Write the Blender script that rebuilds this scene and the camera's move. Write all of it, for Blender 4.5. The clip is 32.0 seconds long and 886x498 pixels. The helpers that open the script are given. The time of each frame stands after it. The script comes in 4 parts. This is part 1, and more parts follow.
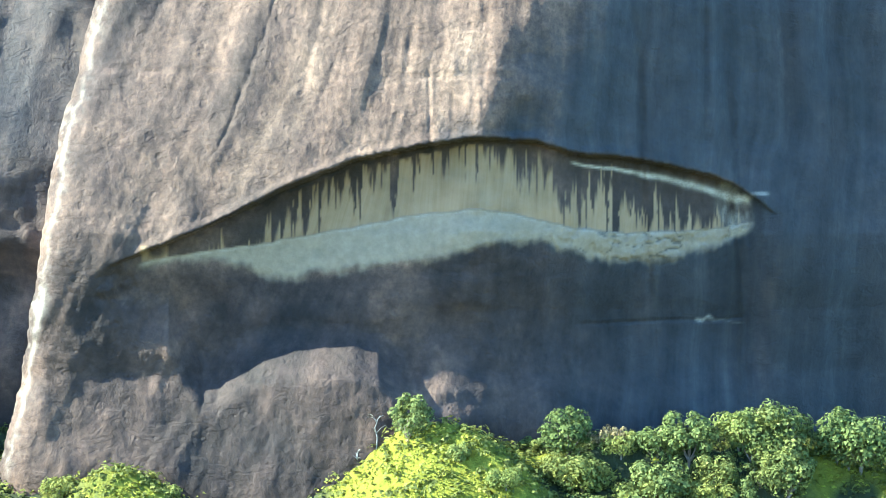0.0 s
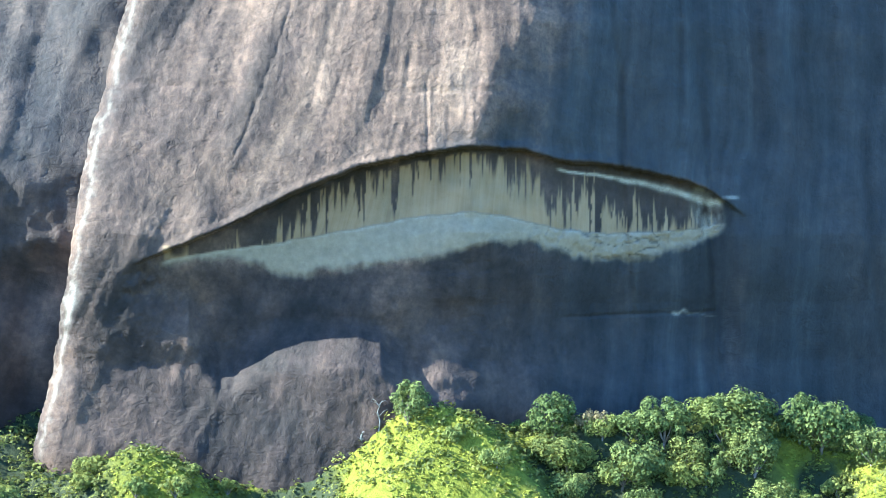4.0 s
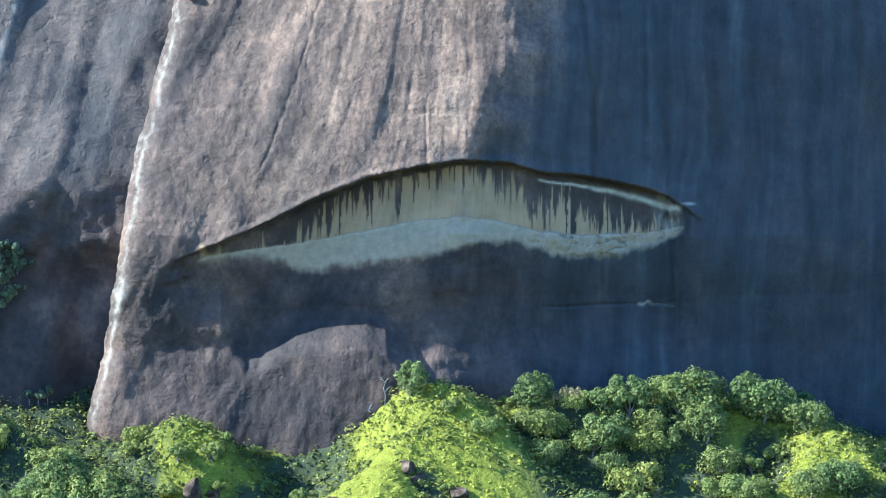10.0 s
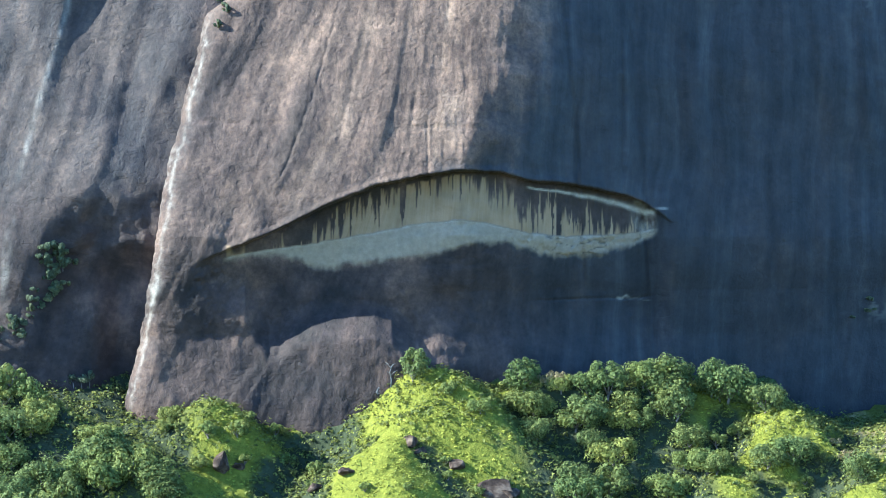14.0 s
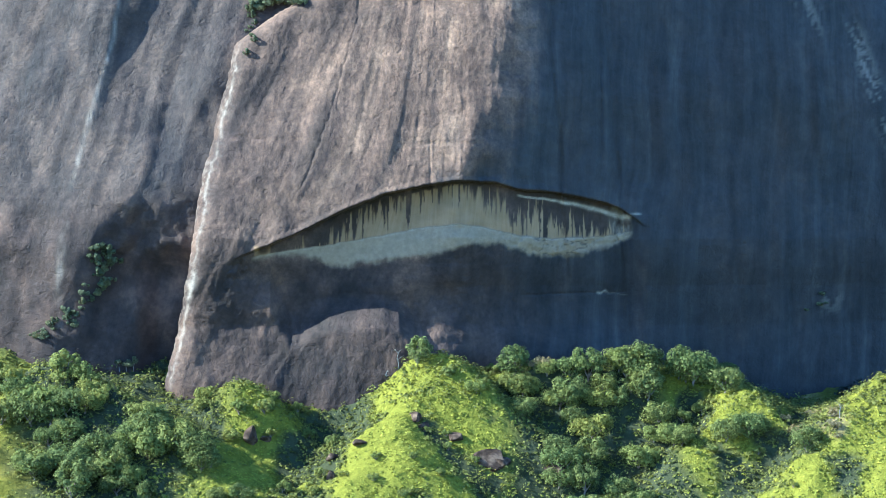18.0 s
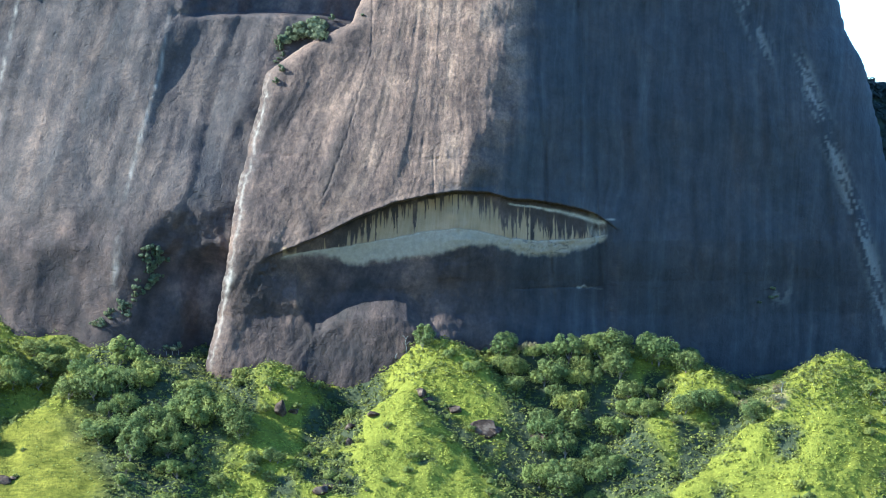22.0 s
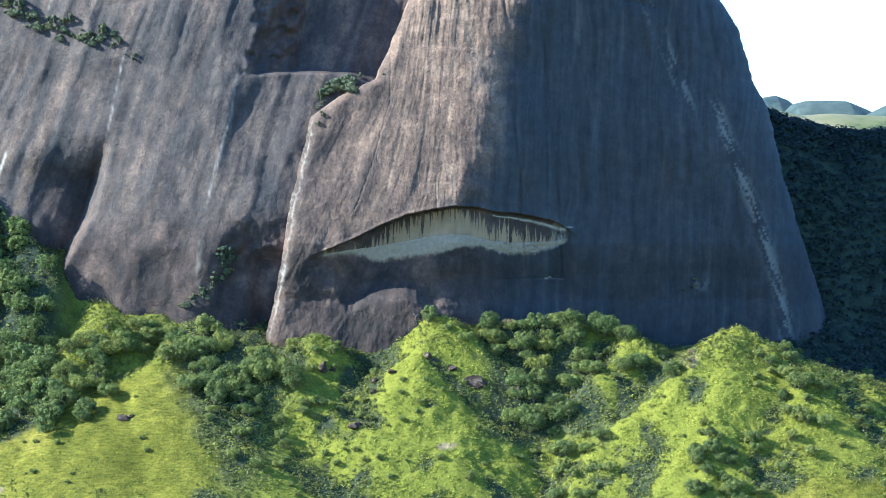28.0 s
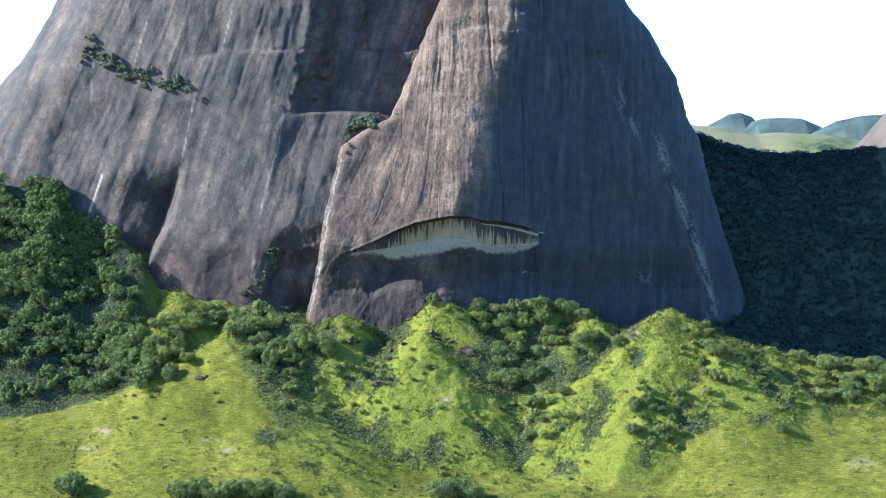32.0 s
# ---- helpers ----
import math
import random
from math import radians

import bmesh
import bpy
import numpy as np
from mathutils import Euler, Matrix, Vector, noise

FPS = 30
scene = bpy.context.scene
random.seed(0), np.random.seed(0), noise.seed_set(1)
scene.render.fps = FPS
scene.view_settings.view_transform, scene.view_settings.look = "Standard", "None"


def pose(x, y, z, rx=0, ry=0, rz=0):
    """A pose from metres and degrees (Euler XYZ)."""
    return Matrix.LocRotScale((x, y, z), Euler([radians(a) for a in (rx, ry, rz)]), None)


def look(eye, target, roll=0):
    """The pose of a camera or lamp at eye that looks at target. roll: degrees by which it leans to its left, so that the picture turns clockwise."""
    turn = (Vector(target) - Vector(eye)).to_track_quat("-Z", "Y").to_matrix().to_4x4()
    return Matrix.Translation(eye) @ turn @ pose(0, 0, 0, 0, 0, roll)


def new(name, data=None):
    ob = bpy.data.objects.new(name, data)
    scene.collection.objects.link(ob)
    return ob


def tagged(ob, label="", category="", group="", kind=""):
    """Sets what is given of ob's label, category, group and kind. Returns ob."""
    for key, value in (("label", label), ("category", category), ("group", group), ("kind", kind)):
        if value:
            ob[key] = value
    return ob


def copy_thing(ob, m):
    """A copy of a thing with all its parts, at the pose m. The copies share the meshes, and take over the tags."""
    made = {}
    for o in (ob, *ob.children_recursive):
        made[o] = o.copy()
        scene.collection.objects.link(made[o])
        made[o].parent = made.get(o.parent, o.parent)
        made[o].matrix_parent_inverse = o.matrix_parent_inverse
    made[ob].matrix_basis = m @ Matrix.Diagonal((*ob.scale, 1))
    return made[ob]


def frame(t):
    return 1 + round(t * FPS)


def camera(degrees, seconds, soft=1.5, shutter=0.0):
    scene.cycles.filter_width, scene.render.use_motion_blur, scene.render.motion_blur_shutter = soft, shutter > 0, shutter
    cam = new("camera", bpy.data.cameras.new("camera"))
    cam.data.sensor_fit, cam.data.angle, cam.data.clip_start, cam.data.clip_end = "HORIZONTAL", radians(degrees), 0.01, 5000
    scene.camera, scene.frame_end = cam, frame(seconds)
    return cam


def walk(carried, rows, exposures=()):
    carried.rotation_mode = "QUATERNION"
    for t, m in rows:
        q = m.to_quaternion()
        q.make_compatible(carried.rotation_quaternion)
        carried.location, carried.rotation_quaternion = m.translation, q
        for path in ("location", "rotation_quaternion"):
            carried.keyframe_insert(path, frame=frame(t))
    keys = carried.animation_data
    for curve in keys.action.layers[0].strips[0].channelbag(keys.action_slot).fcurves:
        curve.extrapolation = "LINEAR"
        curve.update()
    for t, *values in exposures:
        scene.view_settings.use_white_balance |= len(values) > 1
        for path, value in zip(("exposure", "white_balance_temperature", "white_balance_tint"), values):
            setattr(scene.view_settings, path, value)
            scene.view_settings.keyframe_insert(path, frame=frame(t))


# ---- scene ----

# ---------------------------------------------------------------- camera
# The drone backs off along one straight line, looking 3.3 degrees down at the scar in the cliff.
cam = camera(24.47, 32.0, soft=0.6)
AIM = Vector((0.0, 0.0, 50.0))          # middle of the scar
DIP, FAR = 3.3, 535.0                   # downward look, last distance
ZOOM0, RATE = 3.38, 0.0744
UP = Vector((0, math.sin(radians(DIP)), math.cos(radians(DIP))))
AHEAD = Vector((0, math.cos(radians(DIP)), -math.sin(radians(DIP))))
# seconds, drift to the side and drift up, in degrees
DRIFT = [(0.0, 0.09, 0.08), (3.0, 0.02, 0.09), (6.0, -0.07, 0.10), (9.5, -0.10, 0.10), (13.0, -0.11, 0.10), (16.0, -0.09, 0.08), (19.0, -0.06, 0.06),
         (22.0, -0.02, 0.04), (25.0, 0.01, 0.03), (28.0, 0.0, 0.02), (32.0, 0.0, 0.0)]


def drone(t):
    d = FAR / (ZOOM0 - RATE * t)
    side = np.interp(t, [r[0] for r in DRIFT], [r[1] for r in DRIFT])
    lift_ = np.interp(t, [r[0] for r in DRIFT], [r[2] for r in DRIFT])
    e = AIM - AHEAD * d
    return pose(e.x, e.y, e.z, 90 - DIP - lift_, 0, side)


EXPOSURES = [(0.0, 3.05, 5000, -8), (1.2, 2.80, 4850, -7), (3.2, 2.94, 4680, -4), (3.8, 2.88, 4650, -4), (5.5, 2.47, 4480, -1), (9.0, 2.46, 4500, -1), (14.0, 2.37, 4630, -1), (20.0, 2.26, 4650, -1), (25.0, 2.20, 4660, 0), (29.0, 2.17, 4700, 0), (32.0, 2.07, 4700, 1)]
walk(cam, [(0.5 * i, drone(0.5 * i)) for i in range(65)], EXPOSURES)

# ---------------------------------------------------------------- light
SUN_TO = Vector((-0.84, -0.11, 0.53)).normalized()
world = bpy.data.worlds.new("sky")
scene.world = world
world.use_nodes = True
wn = world.node_tree.nodes
sky = wn.new("ShaderNodeTexSky")
sky.sky_type, sky.sun_disc = "NISHITA", False
sky.sun_elevation = math.asin(SUN_TO.z)
sky.sun_rotation = math.atan2(SUN_TO.x, SUN_TO.y)
sky.air_density, sky.dust_density, sky.ozone_density = 1.0, 0.3, 5.0
world.node_tree.links.new(sky.outputs[0], wn["Background"].inputs[0])
wn["Background"].inputs[1].default_value = 0.118
sun = new("sun", bpy.data.lights.new("sun", "SUN"))
sun.data.energy, sun.data.angle, sun.data.color = 4.5, radians(0.55), (1.0, 0.87, 0.66)
sun.matrix_world = look((0, 0, 300), Vector((0, 0, 300)) - SUN_TO)


# ---------------------------------------------------------------- helpers
def hash2(i, j, seed):
    n = (i.astype(np.int64) * 374761393 + j.astype(np.int64) * 668265263 + seed * 1442695041) & 0x7FFFFFFF
    n = ((n ^ (n >> 13)) * 1274126177) & 0x7FFFFFFF
    n = (n ^ (n >> 16)) & 0xFFFF
    return n / 65535.0


def vnoise(x, y, seed=0):
    """Smooth noise from -1 to 1."""
    x, y = np.asarray(x, float), np.asarray(y, float)
    i, j = np.floor(x), np.floor(y)
    u, v = x - i, y - j
    u, v = u * u * u * (u * (u * 6 - 15) + 10), v * v * v * (v * (v * 6 - 15) + 10)
    a, b = hash2(i, j, seed), hash2(i + 1, j, seed)
    c, d = hash2(i, j + 1, seed), hash2(i + 1, j + 1, seed)
    return ((a * (1 - u) + b * u) * (1 - v) + (c * (1 - u) + d * u) * v) * 2 - 1


def fbm(x, y, seed=0, octaves=4, gain=0.5):
    out, amp, tot = 0.0, 1.0, 0.0
    for o in range(octaves):
        c, s_ = math.cos(0.6 + 1.3 * o), math.sin(0.6 + 1.3 * o)
        out = out + amp * vnoise((x * c - y * s_) * 2 ** o + 17.3 * o, (x * s_ + y * c) * 2 ** o - 9.1 * o, seed + o)
        tot += amp
        amp *= gain
    return out / tot


def smooth(lo, hi, v):
    t = np.clip((v - lo) / (hi - lo), 0, 1)
    return t * t * (3 - 2 * t)


def bump(v, mid, wide):
    return np.exp(-((v - mid) / wide) ** 2)


def lift(a, b, y, plan=None):
    """World places of points a metres right and b metres up of the aim in the elevation, at depth y. The further out a point
    lies, the further off is the eye that the elevation is drawn for."""
    c, s = math.cos(radians(DIP)), math.sin(radians(DIP))
    r = np.maximum(np.abs(a) / 116.0, np.abs(b) / 65.0)
    plan = np.sqrt(np.clip(FAR * r, FAR / ZOOM0, FAR) * FAR) if plan is None else plan
    vy, vz = -plan * c, plan * s
    k = (y - vy) / (b * s - vy)
    return k * a, y + 0 * k, 50 + vz + k * (b * c - vz)


def grid_mesh(name, x, y, z, attributes=(), flip=False):
    """One mesh from rows and columns of places."""
    rows, cols = x.shape
    co = np.stack([x, y, z], -1).reshape(-1, 3)
    idx = np.arange(rows * cols).reshape(rows, cols)
    q = np.stack([idx[:-1, :-1], idx[:-1, 1:], idx[1:, 1:], idx[1:, :-1]], -1).reshape(-1, 4)
    if flip:
        q = q[:, ::-1]
    return raw_mesh(name, co, q, attributes)


def raw_mesh(name, co, faces, attributes=(), shade=True):
    me = bpy.data.meshes.new(name)
    n, k = faces.shape
    me.vertices.add(len(co))
    me.vertices.foreach_set("co", np.ascontiguousarray(co, np.float32).ravel())
    me.loops.add(n * k)
    me.loops.foreach_set("vertex_index", np.ascontiguousarray(faces, np.int32).ravel())
    me.polygons.add(n)
    me.polygons.foreach_set("loop_start", np.arange(0, n * k, k, dtype=np.int32))
    me.polygons.foreach_set("loop_total", np.full(n, k, np.int32))
    me.update(calc_edges=True)
    me.polygons.foreach_set("use_smooth", np.full(n, shade, bool))
    for key, val in attributes:
        at = me.attributes.new(key, "FLOAT", "POINT")
        at.data.foreach_set("value", np.ascontiguousarray(val, np.float32).ravel())
    return me


def part(name, me, material, parent=None, label=""):
    ob = new(name, me)
    if material and not me.materials:
        me.materials.append(material)
    if parent:
        ob.parent = parent
    return tagged(ob, label) if label else ob


def px(x):
    return (x - 784) * K


def pz(y):
    return (441 - y) * K


K = 50.0 / 338.0   # metres of the elevation per unit of the plan drawing


# ---------------------------------------------------------------- materials
def material(name):
    m = bpy.data.materials.new(name)
    m.use_nodes = True
    return m, m.node_tree.nodes, m.node_tree.links, m.node_tree.nodes["Principled BSDF"]


def tex(nodes, links, coord, scale, detail=4.0, rough=0.55, stretch=(1, 1, 1)):
    mp = nodes.new("ShaderNodeMapping")
    mp.inputs["Scale"].default_value = stretch
    links.new(coord, mp.inputs["Vector"])
    n = nodes.new("ShaderNodeTexNoise")
    n.inputs["Scale"].default_value, n.inputs["Detail"].default_value, n.inputs["Roughness"].default_value = scale, detail, rough
    links.new(mp.outputs[0], n.inputs["Vector"])
    return n.outputs[0]


def ramp(nodes, links, value, stops):
    r = nodes.new("ShaderNodeValToRGB")
    el = r.color_ramp.elements
    while len(el) < len(stops):
        el.new(0.5)
    for e, (p, c) in zip(el, stops):
        e.position, e.color = p, (*c, 1) if len(c) == 3 else c
    links.new(value, r.inputs[0])
    return r.outputs[0]


def mix(nodes, links, fac, a, b, mode="MIX"):
    m = nodes.new("ShaderNodeMix")
    m.data_type, m.blend_type = "RGBA", mode
    for key, v in ((0, fac), (6, a), (7, b)):
        if hasattr(v, "links"):
            links.new(v, m.inputs[key])
        else:
            m.inputs[key].default_value = v if key == 0 else (*v, 1)
    return m.outputs[2]


def maths(nodes, links, op, a, b=0.0):
    m = nodes.new("ShaderNodeMath")
    m.operation, m.use_clamp = op, False
    for i, v in enumerate((a, b)):
        if hasattr(v, "links"):
            links.new(v, m.inputs[i])
        else:
            m.inputs[i].default_value = v
    return m.outputs[0]


def attr(nodes, key):
    a = nodes.new("ShaderNodeAttribute")
    a.attribute_name = key
    return a.outputs["Fac"]


def relief(nodes, links, height, strength, distance, bsdf):
    b = nodes.new("ShaderNodeBump")
    b.inputs["Strength"].default_value, b.inputs["Distance"].default_value = strength, distance
    links.new(height, b.inputs["Height"])
    links.new(b.outputs[0], bsdf.inputs["Normal"])


def rock_material():
    m, n, l, p = material("granite")
    g = n.new("ShaderNodeTexCoord").outputs["Object"]
    sep = n.new("ShaderNodeSeparateXYZ")
    l.new(g, sep.inputs[0])
    flow = n.new("ShaderNodeCombineXYZ")
    l.new(attr(n, "flow"), flow.inputs[0])
    l.new(sep.outputs[2], flow.inputs[2])
    f = flow.outputs[0]
    grain = tex(n, l, g, 1.3, 9, 0.58)
    speck = tex(n, l, g, 5.5, 5, 0.7)
    blot = tex(n, l, g, 0.13, 6, 0.62, (1, 1, 0.7))
    streak = tex(n, l, f, 0.42, 8, 0.62, (1, 1, 0.07))
    fine = tex(n, l, f, 2.0, 6, 0.62, (1, 1, 0.045))
    base = ramp(n, l, blot, [(0.36, (0.084, 0.054, 0.038)), (0.50, (0.129, 0.083, 0.057)), (0.66, (0.199, 0.132, 0.088))])
    lichen = tex(n, l, g, 0.42, 7, 0.68)
    base = mix(n, l, 0.6, base, ramp(n, l, lichen, [(0.36, (0.27, 0.25, 0.25)), (0.5, (0.48, 0.47, 0.46)), (0.64, (0.72, 0.69, 0.64))]), "OVERLAY")
    base = mix(n, l, 0.45, base, ramp(n, l, streak, [(0.30, (0.20, 0.20, 0.21)), (0.48, (0.46, 0.45, 0.46)), (0.70, (0.86, 0.81, 0.74))]), "OVERLAY")
    base = mix(n, l, 0.16, base, ramp(n, l, fine, [(0.3, (0.28, 0.28, 0.29)), (0.7, (0.72, 0.71, 0.69))]), "OVERLAY")
    chip = tex(n, l, g, 2.6, 8, 0.78)
    base = mix(n, l, 0.28, base, ramp(n, l, chip, [(0.34, (0.14, 0.13, 0.13)), (0.5, (0.5, 0.5, 0.5)), (0.66, (0.88, 0.85, 0.80))]), "OVERLAY")
    base = mix(n, l, 0.18, base, ramp(n, l, speck, [(0.28, (0.12, 0.12, 0.13)), (0.5, (0.5, 0.5, 0.5)), (0.74, (0.85, 0.84, 0.82))]), "OVERLAY")
    base = mix(n, l, 0.5, base, ramp(n, l, grain, [(0.28, (0.16, 0.16, 0.17)), (0.5, (0.5, 0.5, 0.5)), (0.74, (0.82, 0.80, 0.78))]), "OVERLAY")
    # dark tone for water stains, mottling and painted shade
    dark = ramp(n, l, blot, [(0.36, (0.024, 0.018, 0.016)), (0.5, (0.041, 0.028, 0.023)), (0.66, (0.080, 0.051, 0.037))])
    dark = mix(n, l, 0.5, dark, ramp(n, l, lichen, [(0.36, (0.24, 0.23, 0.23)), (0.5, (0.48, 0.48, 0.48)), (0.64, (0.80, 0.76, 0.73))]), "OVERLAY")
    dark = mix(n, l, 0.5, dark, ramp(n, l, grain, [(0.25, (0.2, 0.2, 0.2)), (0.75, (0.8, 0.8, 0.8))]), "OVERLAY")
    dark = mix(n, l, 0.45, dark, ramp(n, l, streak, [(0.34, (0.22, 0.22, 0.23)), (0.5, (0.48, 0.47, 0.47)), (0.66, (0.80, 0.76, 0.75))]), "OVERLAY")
    # grey tone of the left wall, also laid on the buttress as shade
    slate_and_shade = ramp(n, l, tex(n, l, f, 0.8, 6, 0.6, (1, 1, 0.03)), [(0.28, (0.020, 0.021, 0.023)), (0.55, (0.033, 0.034, 0.036)), (0.78, (0.058, 0.057, 0.055))])
    slate_and_shade = mix(n, l, 0.42, slate_and_shade, ramp(n, l, streak, [(0.34, (0.24, 0.24, 0.25)), (0.5, (0.48, 0.48, 0.48)), (0.66, (0.78, 0.77, 0.76))]), "OVERLAY")
    slate_and_shade = mix(n, l, 0.4, slate_and_shade, ramp(n, l, lichen, [(0.36, (0.26, 0.26, 0.27)), (0.5, (0.48, 0.48, 0.48)), (0.64, (0.76, 0.75, 0.74))]), "OVERLAY")
    base = mix(n, l, attr(n, "slate_and_shade"), base, slate_and_shade)
    base = mix(n, l, attr(n, "stain_and_shade"), base, dark)
    tan = ramp(n, l, fine, [(0.3, (0.20, 0.122, 0.058)), (0.5, (0.25, 0.160, 0.078)), (0.75, (0.31, 0.21, 0.112))])
    tan = mix(n, l, 0.35, tan, ramp(n, l, tex(n, l, g, 0.35, 4), [(0.35, (0.16, 0.115, 0.06)), (0.65, (0.36, 0.235, 0.125))]))
    pale = ramp(n, l, lichen, [(0.36, (0.160, 0.100, 0.063)), (0.5, (0.225, 0.145, 0.092)), (0.64, (0.305, 0.206, 0.133))])
    pale = mix(n, l, 0.35, pale, ramp(n, l, grain, [(0.28, (0.16, 0.16, 0.17)), (0.5, (0.5, 0.5, 0.5)), (0.74, (0.82, 0.80, 0.78))]), "OVERLAY")
    pale = mix(n, l, 0.36, pale, ramp(n, l, chip, [(0.34, (0.14, 0.13, 0.13)), (0.5, (0.5, 0.5, 0.5)), (0.66, (0.88, 0.85, 0.78))]), "OVERLAY")
    base = mix(n, l, attr(n, "pale"), base, pale)
    base = mix(n, l, attr(n, "tan"), base, tan)
    grey = ramp(n, l, grain, [(0.2, (0.20, 0.148, 0.092)), (0.5, (0.262, 0.198, 0.126)), (0.8, (0.33, 0.255, 0.165))])
    base = mix(n, l, attr(n, "ledge"), base, grey)
    lime = ramp(n, l, speck, [(0.25, (0.24, 0.20, 0.155)), (0.6, (0.47, 0.41, 0.33))])
    base = mix(n, l, attr(n, "lime"), base, lime)
    # small ledges and pits with crisp edges
    shelf = ramp(n, l, tex(n, l, g, 0.42, 2, 0.45, (0.8, 0.8, 1.4)), [(0.53, (0, 0, 0)), (0.56, (0.5, 0.5, 0.5)), (0.62, (0.5, 0.5, 0.5)), (0.65, (1, 1, 1))])
    pit = ramp(n, l, tex(n, l, g, 0.95, 2, 0.45), [(0.64, (1, 1, 1)), (0.72, (0, 0, 0))])
    l.new(base, p.inputs["Base Color"])
    p.inputs["Roughness"].default_value = 0.82
    p.inputs["Specular IOR Level"].default_value = 0.25
    h = maths(n, l, "ADD", grain, maths(n, l, "MULTIPLY", streak, 0.5))
    h = maths(n, l, "ADD", h, maths(n, l, "MULTIPLY", chip, 0.4))
    rough = maths(n, l, "SUBTRACT", 1.0, maths(n, l, "MAXIMUM", attr(n, "ledge"), attr(n, "tan")))
    crisp = maths(n, l, "ADD", maths(n, l, "MULTIPLY", shelf, 0.5), maths(n, l, "MULTIPLY", pit, 0.5))
    h = maths(n, l, "ADD", h, maths(n, l, "MULTIPLY", crisp, rough))
    relief(n, l, h, 0.32, 0.5, p)
    return m


def ground_material():
    m, n, l, p = material("pasture")
    g = n.new("ShaderNodeTexCoord").outputs["Object"]
    big, mid, fine = tex(n, l, g, 0.05, 4), tex(n, l, g, 0.35, 5), tex(n, l, g, 1.6, 7, 0.72)
    c = ramp(n, l, big, [(0.3, (0.076, 0.072, 0.010)), (0.55, (0.122, 0.110, 0.016)), (0.75, (0.172, 0.138, 0.028))])
    c = mix(n, l, 0.5, c, ramp(n, l, mid, [(0.3, (0.25, 0.30, 0.25)), (0.7, (0.72, 0.70, 0.66))]), "OVERLAY")
    c = mix(n, l, 0.5, c, ramp(n, l, fine, [(0.32, (0.12, 0.16, 0.12)), (0.5, (0.5, 0.5, 0.48)), (0.68, (0.86, 0.83, 0.78))]), "OVERLAY")
    terrace = tex(n, l, g, 1.1, 5, 0.65, (0.4, 1, 2.2))
    c = mix(n, l, 0.45, c, ramp(n, l, terrace, [(0.36, (0.16, 0.19, 0.18)), (0.5, (0.5, 0.5, 0.5)), (0.62, (0.74, 0.72, 0.66))]), "OVERLAY")
    c = mix(n, l, attr(n, "vine"), c, ramp(n, l, fine, [(0.30, (0.085, 0.090, 0.012)), (0.5, (0.145, 0.143, 0.019)), (0.70, (0.200, 0.192, 0.027))]))
    c = mix(n, l, attr(n, "earth"), c, ramp(n, l, fine, [(0.3, (0.16, 0.105, 0.06)), (0.7, (0.33, 0.245, 0.16))]))
    # woodland floor, darkened in place of shade on the saddle and in hollows
    c = mix(n, l, attr(n, "wood_and_shade"), c, ramp(n, l, mid, [(0.3, (0.021, 0.026, 0.016)), (0.7, (0.045, 0.051, 0.031))]))
    l.new(c, p.inputs["Base Color"])
    p.inputs["Roughness"].default_value = 0.95
    p.inputs["Specular IOR Level"].default_value = 0.05
    relief(n, l, maths(n, l, "ADD", fine, mid), 0.7, 0.4, p)
    return m


ROCK, PASTURE = rock_material(), ground_material()


def leaf_material(name, dark, light, thin=0.35):
    m, n, l, p = material(name)
    geo = n.new("ShaderNodeNewGeometry")
    info = n.new("ShaderNodeObjectInfo")
    a = ramp(n, l, geo.outputs["Random Per Island"], [(0.0, dark), (1.0, light)])
    b = mix(n, l, 0.5, a, ramp(n, l, info.outputs["Random"], [(0.0, (0.36, 0.42, 0.40)), (0.5, (0.5, 0.5, 0.5)), (1.0, (0.68, 0.60, 0.46))]), "OVERLAY")
    g = n.new("ShaderNodeTexCoord").outputs["Object"]
    b = mix(n, l, 0.5, b, ramp(n, l, tex(n, l, g, 0.8, 5, 0.7), [(0.36, (0.2, 0.24, 0.22)), (0.5, (0.5, 0.5, 0.5)), (0.64, (0.82, 0.78, 0.66))]), "OVERLAY")
    l.new(b, p.inputs["Base Color"])
    p.inputs["Roughness"].default_value = 0.75
    p.inputs["Specular IOR Level"].default_value = 0.15
    tr = n.new("ShaderNodeBsdfTranslucent")
    l.new(b, tr.inputs["Color"])
    mx = n.new("ShaderNodeMixShader")
    mx.inputs[0].default_value = thin
    l.new(p.outputs[0], mx.inputs[1])
    l.new(tr.outputs[0], mx.inputs[2])
    l.new(mx.outputs[0], n["Material Output"].inputs["Surface"])
    return m


def plain_material(name, stops, scale, rough=0.85, depth=0.3, stretch=(1, 1, 1)):
    m, n, l, p = material(name)
    g = n.new("ShaderNodeTexCoord").outputs["Object"]
    t = tex(n, l, g, scale, 7, 0.65, stretch)
    l.new(ramp(n, l, t, stops), p.inputs["Base Color"])
    p.inputs["Roughness"].default_value = rough
    p.inputs["Specular IOR Level"].default_value = 0.12
    relief(n, l, t, 0.7, depth, p)
    return m


LEAF = leaf_material("tree_leaf", (0.062, 0.080, 0.024), (0.190, 0.208, 0.062))
LEAF_BUSH = leaf_material("bush_leaf", (0.110, 0.125, 0.032), (0.22, 0.230, 0.060))
LEAF_CLIFF = leaf_material("cliff_leaf", (0.080, 0.088, 0.046), (0.17, 0.175, 0.095))
LEAF_VINE = leaf_material("vine_leaf", (0.225, 0.222, 0.028), (0.290, 0.280, 0.040), 0.30)
